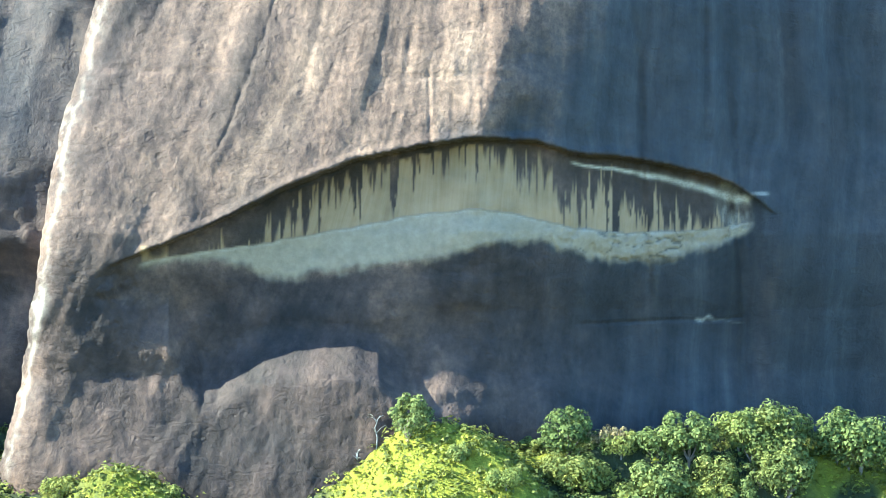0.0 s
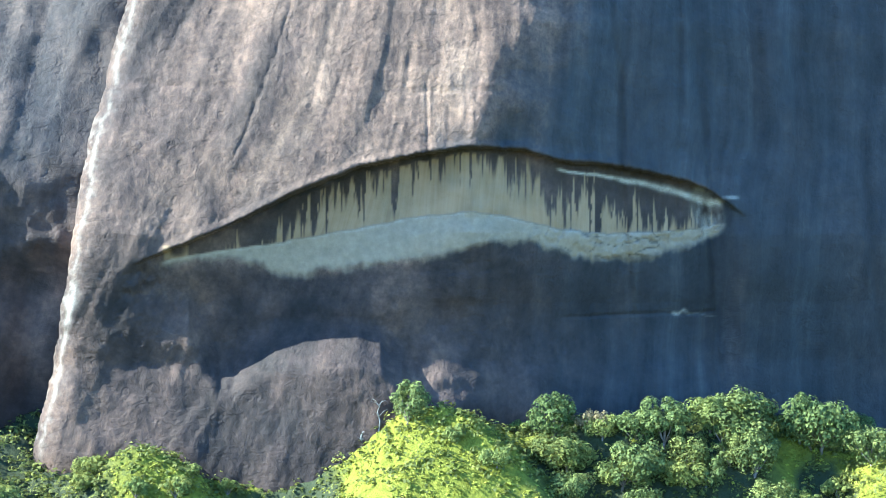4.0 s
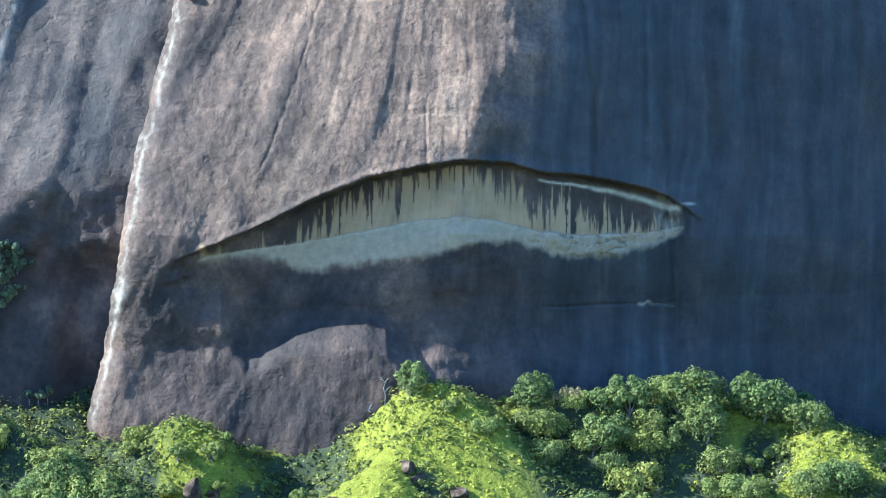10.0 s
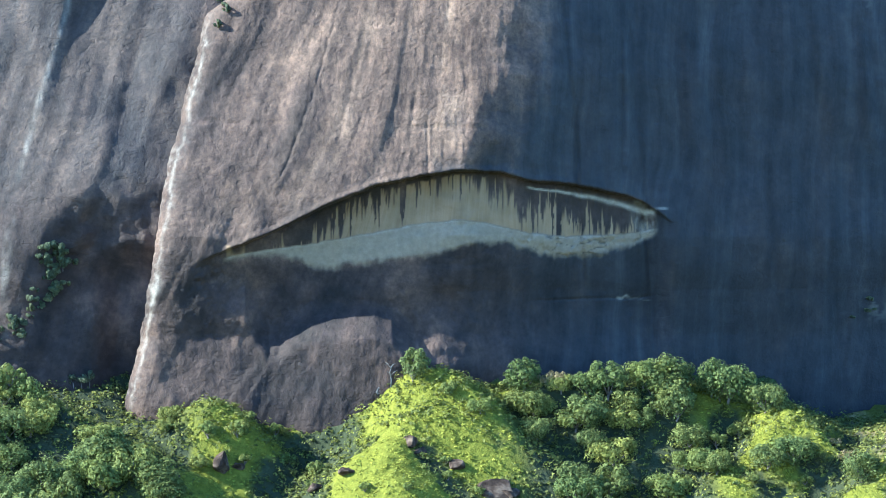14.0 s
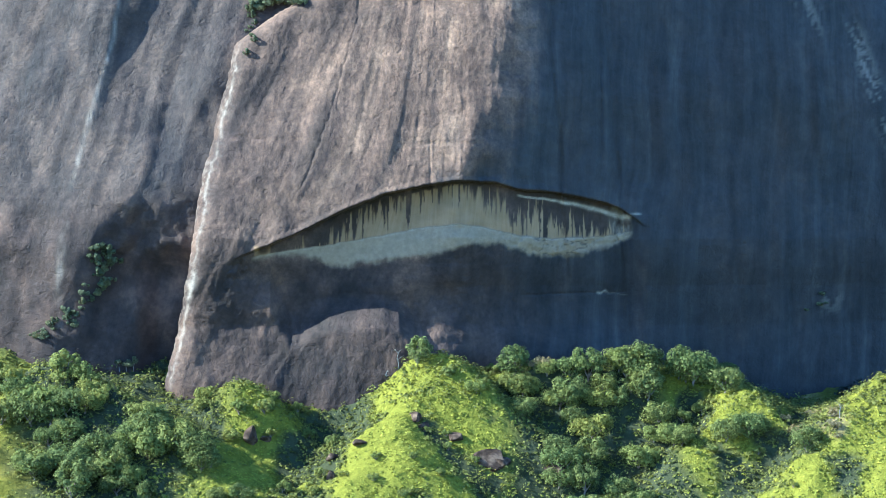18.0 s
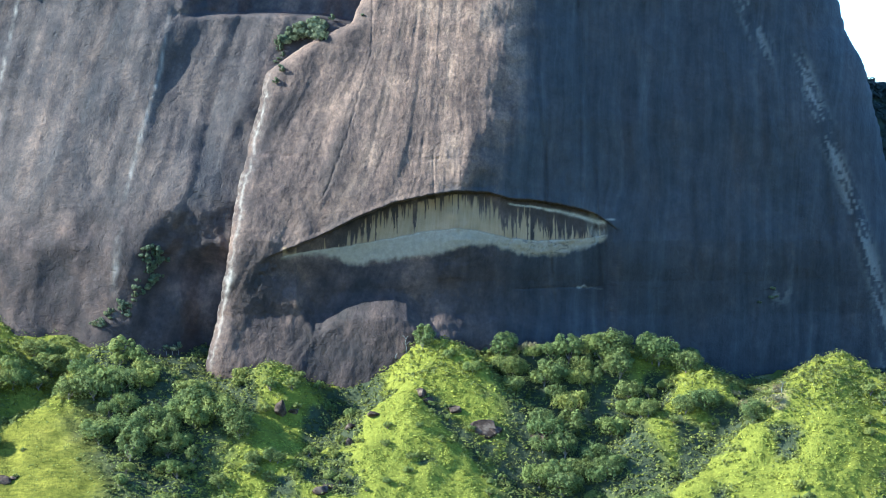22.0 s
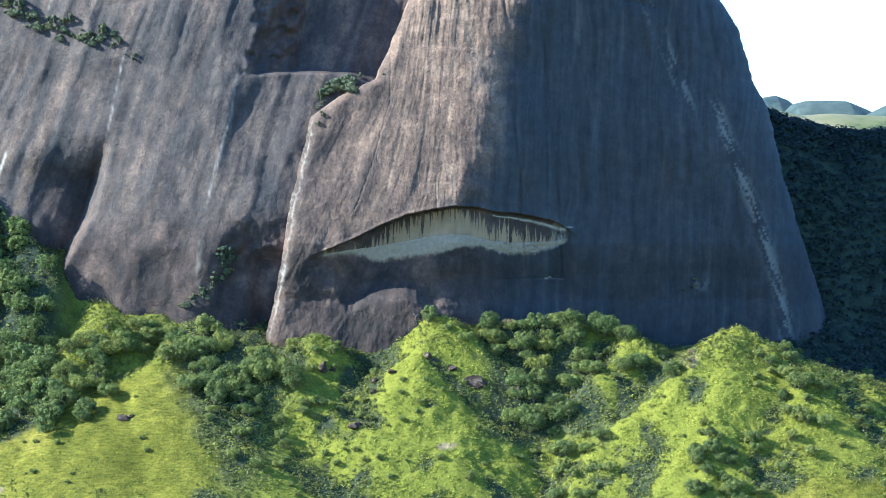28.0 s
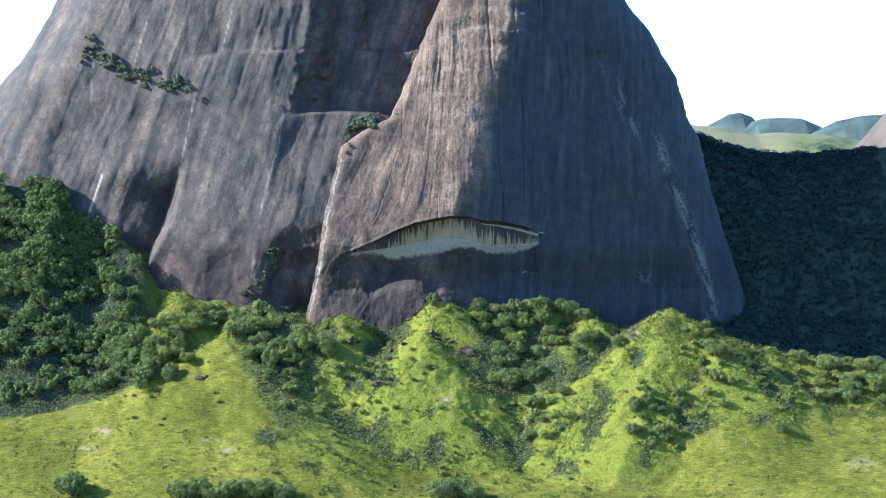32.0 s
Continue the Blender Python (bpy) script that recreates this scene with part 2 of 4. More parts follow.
# dark copy of the tree leaf that stands for shade on the saddle
LEAF_SHADE = leaf_material("shaded_woodland_leaf", (0.026, 0.032, 0.028), (0.044, 0.051, 0.042))
LEAF_SCRUB = leaf_material("scrub_leaf", (0.065, 0.075, 0.020), (0.175, 0.180, 0.044))
LEAF_DRY = leaf_material("dry_leaf", (0.14, 0.12, 0.055), (0.26, 0.21, 0.12))
BARK = plain_material("bark", [(0.3, (0.09, 0.07, 0.055)), (0.7, (0.24, 0.20, 0.17))], 6, stretch=(1, 1, 0.3), depth=0.05)
DEADWOOD = plain_material("bleached_wood", [(0.3, (0.11, 0.105, 0.095)), (0.7, (0.22, 0.21, 0.195))], 5, depth=0.04)
STONE = plain_material("boulder_stone", [(0.36, (0.020, 0.013, 0.009)), (0.5, (0.055, 0.036, 0.025)), (0.64, (0.14, 0.10, 0.07))], 1.1)
# far forest green, tinted blue to stand for haze
FOREST = plain_material("hazed_far_forest", [(0.36, (0.026, 0.036, 0.036)), (0.64, (0.070, 0.082, 0.066))], 0.06, depth=2.0)
FAR_FIELD = plain_material("far_field", [(0.40, (0.03, 0.045, 0.02)), (0.47, (0.105, 0.105, 0.04)), (0.65, (0.17, 0.14, 0.075))], 0.03, depth=1.0)
FAR_ROCK = plain_material("far_rock", [(0.3, (0.06, 0.045, 0.036)), (0.7, (0.13, 0.095, 0.075))], 0.12, depth=1.0, stretch=(1, 1, 0.3))

# ---------------------------------------------------------------- the mountain
XL_Y = [-330, 0, 60, 140, 210, 235, 262, 300, 380, 470, 555, 640]
XL_X = [860, 780, 752, 722, 690, 640, 605, 597, 577, 563, 545, 530]
XR_Y = [-330, -150, 0, 60, 140, 210, 250, 380, 500, 560, 640]
XR_X = [800, 1000, 1105, 1150, 1190, 1205, 1226, 1260, 1300, 1322, 1350]


def spaced(lo, hi, flo, fhi, coarse, fine):
    return np.concatenate([np.arange(lo, flo, coarse), np.arange(flo, fhi, fine), np.arange(fhi, hi + coarse, coarse)])


def buttress():
    cols = np.concatenate([np.arange(px(440), px(525), 0.42), np.arange(px(525), px(605), 0.19), spaced(px(605), px(1400), px(606), px(962), 0.42, 0.12)])
    rows = np.concatenate([np.arange(-32.0, pz(500), 0.27), np.arange(pz(500), pz(375), 0.14), np.arange(pz(375), pz(240), 0.27), np.arange(pz(240), 92.4, 0.4)])
    a, b = np.meshgrid(cols, rows)
    x, yy = a / K + 784, 441 - b / K
    xl, xr = px(np.interp(yy, XL_Y, XL_X)), px(np.interp(yy, XR_Y, XR_X))
    xl = xl + 0.55 * fbm(b * 0.35, b * 0 + 3, 5, 4)
    xr = xr + 0.5 * fbm(b * 0.25, b * 0 + 9, 6, 3)
    e = np.clip(a, xl, xr)
    over = np.abs(a - e)
    # the outlines of the scar: its lip, the top of the ledge and the ledge's lower rim
    wob = fbm(a * 0.9, b * 0.9, 50, 3)
    lip = np.interp(x, [540, 590, 612, 640, 668, 700, 735, 770, 800, 832, 851, 880, 905, 925, 940, 952, 1000], [486, 460, 449, 438, 426, 410, 396, 388, 384.5, 385.5, 391.5, 394, 398, 402.5, 408, 416, 450]) + 0.7 * wob
    rim = np.interp(x, [612, 640, 660, 690, 705, 740, 780, 805, 835, 848, 860, 885, 908, 918, 930, 940, 952], [453, 450, 449, 456, 458, 452, 448, 440, 438, 445, 448, 449, 449, 443, 441, 436, 430])
    mid = np.interp(x, [612, 640, 668, 690, 700, 740, 770, 800, 822, 850, 880, 910, 935, 952], [452, 446, 442, 439, 437, 430, 424, 421, 424, 431, 434, 433, 431, 428]) + 0.8 * wob
    ends = smooth(618, 624, x) * smooth(953, 948, x)
    inside = smooth(-0.6, 0.6, yy - lip) * smooth(2.0, -2.0, yy - rim) * ends
    soft = smooth(-0.6, 0.6, yy - lip) * smooth(3.0, -4.0, yy - rim + 3.0 * wob + 2.5 * fbm(a * 1.5, b * 0.1, 51, 3)) * ends
    ledge = soft * smooth(-0.7, 0.7, yy - mid)
    wall = inside * (1 - smooth(-0.7, 0.7, yy - mid))
    # the large form
    left = smooth(775, 735, x)
    face = 0.27 * np.where(b > 1, b - 1, 0)
    under = 0.30 * (np.log1p(np.exp(np.clip((-2.6 - b) / 0.8, -30, 30))) * 0.8)
    under = np.minimum(under, 2.2 + 0.02 * under) - (0.02 * left + 0.03) * np.log1p(np.exp(np.clip((-8.3 - 0.8 * fbm(a * 0.12, b * 0.1, 8, 2) - b) / 0.5, -30, 60))) * 0.5
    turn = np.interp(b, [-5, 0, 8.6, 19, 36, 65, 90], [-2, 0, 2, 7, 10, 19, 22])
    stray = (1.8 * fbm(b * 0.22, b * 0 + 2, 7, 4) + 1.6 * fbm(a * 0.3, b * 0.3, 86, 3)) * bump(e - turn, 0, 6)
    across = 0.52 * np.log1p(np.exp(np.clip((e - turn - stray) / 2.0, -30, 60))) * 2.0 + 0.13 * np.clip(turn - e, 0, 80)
    rl, rr = 2.6, 10.0
    round_ = rl * (1 - np.sqrt(1 - np.clip((xl + rl - e) / rl, 0, 1) ** 2 * 0.999)) + rr * (1 - np.sqrt(1 - np.clip((e - xr + rr) / rr, 0, 1) ** 2 * 0.999))
    shear = 0.42 * smooth(5, -12, a) + 0.05
    flow = a - shear * b + 0.8 * fbm(a * 0.12, b * 0.12, 3, 3)
    calm = 0.35 + 0.65 * smooth(-0.25, 0.4, fbm(a * 0.06, b * 0.06, 17, 3))
    flute = 0.60 * calm * fbm(flow * 0.26, b * 0.035, 11, 4) + 1.1 * fbm(a * 0.07, b * 0.05, 12, 3) + 0.30 * fbm(a * 0.25, b * 0.16, 13, 4) + 0.06 * fbm(a * 1.7, b * 1.0, 18, 3)
    lower = 0.4 * fbm(a * 0.2, b * 0.22, 14, 3) * smooth(452, 475, yy) * left * smooth(690, 640, x)
    groove = 0.10 * bump(x, np.interp(yy, [240, 320, 395], [712, 690, 662]) + 1.5 * wob, 1.2) + 0.06 * bump(x, np.interp(yy, [200, 300, 390], [740, 722, 700]), 2.2) + 0.10 * bump(x, 775 + 0.02 * (yy - 360), 1.0) * smooth(340, 352, yy)
    groove = groove * smooth(395, 385, yy)
    y = face + under + across + round_ + (flute + lower + groove) * (1 - 0.8 * smooth(-2, 2, yy - lip) * smooth(604, 620, x) * smooth(960, 946, x) * smooth(475, 455, yy)) + np.minimum(over * 4.0, 70.0)
    slope = smooth(0, 15, yy - mid)
    blocks = np.floor(3 * fbm(a * 0.45, b * 0.6, 52, 3)) / 3 * 0.5 * smooth(835, 850, x) * ledge
    # brim: lower edge of the shadow under the scar, for form and colour
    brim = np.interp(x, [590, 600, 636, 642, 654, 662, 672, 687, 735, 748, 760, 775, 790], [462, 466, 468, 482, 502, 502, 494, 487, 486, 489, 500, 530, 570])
    calm_ = 0.15 + 0.85 * smooth(690, 650, x)
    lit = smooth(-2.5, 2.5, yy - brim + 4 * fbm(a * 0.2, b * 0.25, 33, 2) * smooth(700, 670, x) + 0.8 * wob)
    sill = smooth(-5, 32 - 4 * smooth(650, 700, x), yy - brim + (5 * fbm(a * 0.2, b * 0.2, 33, 4) + 2 * wob) * calm_)
    deep = smooth(545, 478, yy) * smooth(745, 785, x) + (1 - sill) * (1 - 0.15 * smooth(455, 480, yy)) * smooth(785, 745, x)
    hollow = smooth(-0.6, 0.6, yy - lip) * smooth(596, 626, x + 6 * wob) * smooth(966, 944, x) * deep
    y = y + hollow * (2.2 + 1.7 * smooth(625, 700, x) * smooth(805, 770, x) + 0.12 * np.clip((yy - lip) * K, 0, 6)) - inside * 0.12 * slope + blocks - 0.2 * bump(yy, lip - 2.0, 2.4) * ends * smooth(930, 850, x)
    notch = smooth(836, 843, x) * smooth(858, 850, x) * smooth(436, 425, yy) * smooth(380, 388, yy)
    y = y - 0.4 * notch * inside
    crackle = smooth(0.07, 0.0, np.abs(fbm(a * 0.42 + 0.1 * b, b * 0.8, 83, 3))) * ledge * smooth(832, 848, x)
    y = y + 0.25 * crackle + 0.35 * fbm(a * 0.35, b * 0.7, 82, 3) * ledge * smooth(832, 850, x)
    # benches and ribs high on the buttress and down its shaded side
    for k_, (yb, x0, x1, d_) in enumerate(((52, 790, 985, 0.55), (92, 820, 900, 0.3), (18, 830, 1000, 0.4), (128, 770, 850, 0.2), (172, 745, 850, 0.3), (236, 690, 830, 0.25), (108, 1030, 1075, 0.8))):
        edge = yb + 11 * fbm(a * 0.12, a * 0 + k_, 19, 4)
        y = y + d_ * smooth(-1.5, 1.5, edge - yy) * smooth(26, 4, edge - yy) * smooth(x0 - 12, x0 + 12, x) * smooth(x1 + 15, x1 - 15, x)
    ribs = 1 - np.abs(fbm(a * 0.32 + 0.06 * b * smooth(10, 60, a), b * 0.012, 20, 3)) * 2
    y = y + 0.55 * ribs * smooth(6, 16, e - turn) * smooth(-4, 10, b + 0.1 * a)
    # ledges and cracks
    y = y + 0.22 * bump(yy, 351 + 1.0 * vnoise(a * 0.8, b * 0, 21), 0.8) * smooth(762, 768, x) * smooth(824, 815, x)
    y = y + 0.16 * bump(yy, 346 + 0.04 * (x - 600) + 0.8 * vnoise(a * 0.6, b * 0, 22), 0.7) * smooth(595, 610, x) * smooth(690, 670, x)
    y = y + 0.28 * bump(yy, 483 - 0.04 * (x - 860) + 1.5 * bump(x, 930, 12), 0.7) * smooth(845, 870, x) * smooth(950, 944, x)
    rift = np.interp(yy, [60, 200, 330, 430, 560], [955, 970, 992, 996, 1000]) + 1.2 * vnoise(b * 0.4, b * 0, 23)
    y = y + 0.28 * bump(x, rift, 1.5) * (0.5 + 0.5 * vnoise(b * 0.15, b * 0, 26)) + 0.35 * smooth(-3, 3, x - rift)
    for k_ in range(7):
        rx = 880 + 48 * k_ + 8 * math.sin(3.1 * k_)
        y = y + 0.3 * bump(x, rx + 0.07 * (yy - 250) * (1 + 0.12 * k_) + 1.5 * vnoise(b * 0.2, b * 0 + k_, 24), 2.5) 
    # colour of the stone, with the shade of the turned side painted in
    streak = fbm(flow * 0.5, b * 0.03, 31, 4)
    fine = fbm(a * 1.5, b * 0.05, 32, 3)
    # where the face turns from the sun and takes the grey shade colour
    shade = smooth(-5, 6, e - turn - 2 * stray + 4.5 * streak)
    # strength of the dark tone painted on the shaded side, deeper rightwards
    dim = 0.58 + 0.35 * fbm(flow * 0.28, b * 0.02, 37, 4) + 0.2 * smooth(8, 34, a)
    # shadow under the scar, painted as dark stone down to the brim
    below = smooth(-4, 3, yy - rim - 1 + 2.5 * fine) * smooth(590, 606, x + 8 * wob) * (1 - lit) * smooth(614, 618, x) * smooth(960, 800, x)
    hang = 11 + 5 * vnoise(a * 0.5, a * 0, 34) + 6 * vnoise(a * 1.6, a * 0, 35) + 9 * vnoise(a * 3.6 + 0.25 * vnoise(b * 0.8, a * 0, 94), a * 0, 38) + 8 * vnoise(a * 7.0 + 0.35 * vnoise(b, a * 0, 94), a * 0, 93)
    hang = hang + 22 * bump(x, 847, 7) + 13 * smooth(853, 862, x) + 12 * smooth(700, 668, x) - 7 * bump(x, 833, 7) + 14 * bump(x, 822, 1.6) + 6 * smooth(662, 640, x)
    hang = hang - 6 * smooth(752, 764, x) * smooth(832, 824, x) + 34 * np.clip(vnoise(a * 4.6 + 0.25 * vnoise(b * 1.5, a * 0, 98), a * 0, 99) - 0.35, 0, 1) + 4 * smooth(660, 680, x) * smooth(722, 705, x)
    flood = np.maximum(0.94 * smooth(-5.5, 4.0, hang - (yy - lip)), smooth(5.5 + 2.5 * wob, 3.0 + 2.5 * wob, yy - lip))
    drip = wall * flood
    # dark mottled stone low on the face, darkened further in place of shade
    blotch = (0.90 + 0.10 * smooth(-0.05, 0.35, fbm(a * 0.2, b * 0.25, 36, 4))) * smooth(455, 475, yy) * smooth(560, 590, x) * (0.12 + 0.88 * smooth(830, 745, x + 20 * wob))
    stain_and_shade = np.clip(np.maximum.reduce([0.55 * (dim - 0.5).clip(0, 1) * shade, 0.85 * below, drip, blotch]), 0, 1)
    stain_and_shade = np.maximum(stain_and_shade, 0.85 * bump(yy, lip - 0.5, 1.3) * ends)
    # streaky darker tone towards the left and lower down
    stain_and_shade = np.maximum(stain_and_shade, (0.68 + 0.35 * fbm(flow * 0.3, b * 0.06, 46, 4)) * smooth(2, -20, a - 0.2 * b + 3 * streak) * smooth(40, 20, b))
    stain_and_shade = np.maximum(stain_and_shade, (0.2 + 0.7 * fbm(flow * 0.5, b * 0.04, 47, 4)) * smooth(3, -9, a - 0.1 * b))
    ridge = smooth(-24, -9, e - turn) * smooth(2, -4, e - turn + 3 * streak) * smooth(2, 9, b - 0.1 * a)
    pale = ridge * (0.04 + 0.36 * smooth(-0.05, 0.45, fbm(flow * 0.42, b * 0.03, 48, 4) + 0.25 * fbm(a * 0.4, b * 0.4, 49, 3)))
    stain_and_shade = stain_and_shade * (1 - 0.75 * ridge * smooth(-0.2, 0.3, streak))
    tan = np.clip(wall * (1 - flood), 0, 1)
    block = smooth(621, 623, x) * smooth(637, 635, x) * smooth(440, 441.5, yy) * smooth(450, 448.5, yy)
    tan = np.maximum(tan, 0.8 * block * smooth(-0.5, 0.1, vnoise(a * 0.7, b * 0.4, 39)))
    rag = 0.5 + 0.9 * fbm(a * 1.6, b * 0.9, 42, 3)
    # pale water seam down the edge: a thin bright line, a swelling low down, and ragged splashes beside it
    off = e - xl - 0.9 - 0.5 * fbm(b * 0.5, b * 0, 40, 3)
    core = np.clip(0.55 + 0.8 * fbm(a * 1.5, b * 0.9, 28, 3) + 0.3 * fbm(b * 0.2, b * 0, 29, 3), 0, 1) * bump(off, 0, 0.16 + 0.06 * vnoise(b * 0.9, b * 0, 41))
    swell = bump(off, 0, 0.55) * bump(yy, 477, 8) * np.clip(0.6 + fbm(a * 1.8, b * 1.2, 27, 3), 0, 1)
    splash = smooth(0.12, 0.4, fbm(a * 2.4 + 0.6 * b, b * 1.6, 92, 4)) * bump(off, -0.4, 1.0)
    lime = (0.40 * core + 0.45 * swell + 0.17 * splash) * smooth(250, 290, yy) * smooth(572, 555, yy)
    brow = np.interp(x, [849, 870, 900, 924, 942], [396.5, 399, 404, 409.5, 415.5])
    lime = lime + np.clip(0.7 + rag * 0.5, 0, 1) * bump(yy, brow + 0.6 * wob, 0.75 + 1.0 * smooth(865, 915, x)) * smooth(849, 854, x) * smooth(952, 944, x)
    lime = lime + 0.45 * smooth(925, 940, x) * inside * np.clip(rag, 0, 1) + 0.25 * ledge * bump(yy, mid + 0.8, 0.9) * np.clip(rag + 0.2, 0, 1)
    lime = lime + 0.30 * bump(x, np.interp(yy, [230, 330, 400, 460, 540], [1147, 1184, 1212, 1232, 1252]), 9) * smooth(225, 260, yy) * smooth(-0.02, 0.22, fbm(a * 1.3 + 0.55 * b, b * 0.22, 43, 5) + 0.35 * fbm(a * 2.5, b * 2.0, 85, 3))
    lime = lime + 0.24 * bump(x, np.interp(yy, [90, 170, 250], [1060, 1090, 1120]), 10) * smooth(0.0, 0.25, fbm(a * 1.4 + 0.4 * b, b * 0.2, 45, 5) + 0.3 * fbm(a * 2.5, b * 2.0, 85, 3)) * smooth(80, 110, yy) * smooth(270, 230, yy)
    lime = lime + 0.7 * np.clip(rag + 0.2, 0, 1) * bump(yy, 480.3 + 1.2 * vnoise(a * 1.6, b * 0, 44), 1.0) * smooth(919, 922, x) * smooth(932, 926, x) + 0.4 * np.clip(rag, 0, 1) * bump(yy, 482 + 1.2 * vnoise(a * 1.2, b * 0, 44), 0.4) * smooth(926, 930, x) * smooth(949, 945, x)
    lime = lime + 0.6 * bump(yy, 412.5, 0.9) * smooth(948, 952, x) * smooth(961, 957, x) * np.clip(rag + 0.2, 0, 1)
    lime = lime + 0.10 * smooth(0, 0.3, fbm(a * 2.0, b * 0.1, 95, 3)) * bump(x, rift + 6, 5) * smooth(350, 150, yy)
    lime = lime + 0.22 * bump(x, 1130, 14) * bump(yy, 488, 11) * smooth(0.05, 0.3, fbm(a * 1.2, b * 0.7, 84, 4))
    X, Y, Z = lift(e - 0.8 * (a - e), b, y)
    me = grid_mesh("main_buttress", X, Y, Z, [("stain_and_shade", stain_and_shade), ("slate_and_shade", np.clip(shade * 0.95, 0, 1)), ("tan", tan), ("pale", pale * (1 - wall - ledge).clip(0, 1)), ("ledge", ledge * 0.95 * (1 - 0.55 * crackle)), ("lime", np.clip(lime, 0, 1)), ("flow", flow)])
    return tagged(part("cliff", me, ROCK), "bare granite buttress with a pale whale-shaped scar, dark water stains and painted shade", "cliff", kind="structure")


def massif():
    cols = np.arange(px(-300), px(810), 0.42)
    rows = np.arange(-30.0, 96.0, 0.40)
    a, b = np.meshgrid(cols, rows)
    x, y_ = a / K + 784, 441 - b / K
    xl = px(np.interp(y_, [-250, -100, 0, 60, 110, 145, 250, 450], [330, 185, 100, 72, 38, 2, -90, -230]))
    xl = xl + 0.6 * fbm(b * 0.2, b * 0, 60, 3)
    e = np.maximum(a, xl)
    over = np.abs(a - e)
    wob = fbm(a * 0.5, b * 0.5, 59, 3)
    y = 8.0 + 0.27 * np.where(b > 0, b, 0.2 * b) + 0.24 * np.clip(-45 - e, 0, 200)
    r = 16.0
    y = y + r * (1 - np.sqrt(1 - np.clip((xl + r - e) / r, 0, 1) ** 2 * 0.999))
    # the gully at the slab's far end
    gx = np.interp(y_, [150, 240, 300, 400, 455, 470, 520, 600], [365, 345, 326, 298, 264, 258, 262, 255]) + 2.0 * wob
    g = (x - gx) * K
    y = y + 8.0 * np.exp(-np.clip(-g, 0, 99) / 10.0) * smooth(1.6, -1.0, g) * smooth(275, 360, y_)
    # rounded rib beside the second water streak
    s2 = np.interp(y_, [0, 205, 260, 330, 390, 460, 540], [520, 508, 500, 480, 464, 455, 450]) + 1.5 * vnoise(b * 0.2, b * 0, 58)
    d2 = (x - s2) * K
    y = y + 0.15 * smooth(-1.0, 1.5, d2) * np.exp(-np.clip(d2, 0, 99) / 12) * smooth(560, 420, y_) - 0.15 * bump(d2, -1.6, 1.8) * smooth(170, 230, y_) * smooth(420, 380, y_)
    # hollow between that streak and the seam, low down
    y = y + 2.8 * smooth(385, 460, y_ + 14 * wob) * smooth(455, 510, x + 5 * wob + 0.3 * (y_ - 480)) * smooth(660, 615, x)
    y = y + 2.6 * smooth(515, 542, x) * smooth(640, 605, x) * smooth(435, 470, y_)
    # the dark alcove high up and the set-back wall beside it
    edge = 203 + 5 * vnoise(a * 0.15, a * 0, 64) + 0.15 * (x - 620) * smooth(640, 700, x)
    low = np.minimum(1.0 * np.clip((x + 0.12 * (y_ - 205) + 14 * wob - 514) * K, 0, 99), 10) * smooth(0, 6, edge - y_)
    brink = 97 + 4 * vnoise(a * 0.3, a * 0, 65) - 0.12 * (x - 450) * smooth(420, 330, x)
    high = np.minimum(0.7 * np.clip((x + 16 * wob - 545) * K, 0, 99) + 1.6 * smooth(315, 400, x), 13) * smooth(0, 6, brink - y_)
    y = y + np.maximum(low, high) + 0.7 * np.abs(fbm(a * 0.35, b * 0.03, 96, 3)) * smooth(0, 3, np.maximum(low, high))
    flow = a - (0.30 + 0.12 * smooth(-40, -90, a)) * b + 0.9 * fbm(a * 0.1, b * 0.1, 57, 3)
    y = y + 0.55 * (0.3 + 0.7 * smooth(-0.3, 0.4, fbm(a * 0.05, b * 0.05, 78, 3))) * fbm(flow * 0.22, b * 0.03, 61, 4) + 2.2 * fbm(a * 0.05, b * 0.05, 62, 3) + 0.4 * fbm(a * 0.25, b * 0.16, 63, 4) + np.minimum(over * 4.0, 60.0)
    y = y + 0.06 * smooth(0.35, 0.6, fbm(flow * 0.8, b * 0.5, 56, 4)) * smooth(-0.1, 0.3, fbm(a * 0.1, b * 0.1, 77, 2))
    y = y + 0.5 * np.abs(fbm(flow * 0.2 + 7, b * 0.02, 55, 3)) * smooth(330, 250, y_)
    y = y + 0.28 * np.abs(fbm(flow * 0.75, b * 0.03, 88, 3)) * (0.25 + 0.75 * smooth(260, 190, y_) * smooth(290, 340, x))
    streak = fbm(flow * 0.4, b * 0.022, 66, 4)
    stain_and_shade = 0.12 + 0.34 * smooth(0.0, 0.45, streak + 0.3 * fbm(a * 0.08, b * 0.08, 67, 3))
    # shade of the gully, then of the low hollow, put into the colour
    stain_and_shade = np.maximum(stain_and_shade, 0.9 * smooth(1.0, -2, g) * smooth(-17, -9, g) * smooth(300, 345, y_ + 10 * wob))
    stain_and_shade = np.maximum(stain_and_shade, 0.9 * smooth(365, 430, y_ + 26 * streak) * smooth(-3, 2, d2 + 3 * wob))
    # darker towards the foot of the wall
    stain_and_shade = np.maximum(stain_and_shade, 0.92 * smooth(360, 440, y_ + 20 * streak))
    # alcove darkened as shade, and its sunlit ledge lines toned down
    stain_and_shade = np.maximum(stain_and_shade, 0.25 * smooth(205, 190, y_) * smooth(520, 560, x))
    stain_and_shade = np.maximum(stain_and_shade, 0.4 * np.maximum(smooth(-2, 1, edge - y_) * smooth(14, 4, edge - y_) * smooth(515, 540, x), smooth(-2, 1, brink - y_) * smooth(14, 4, brink - y_) * smooth(330, 350, x)))
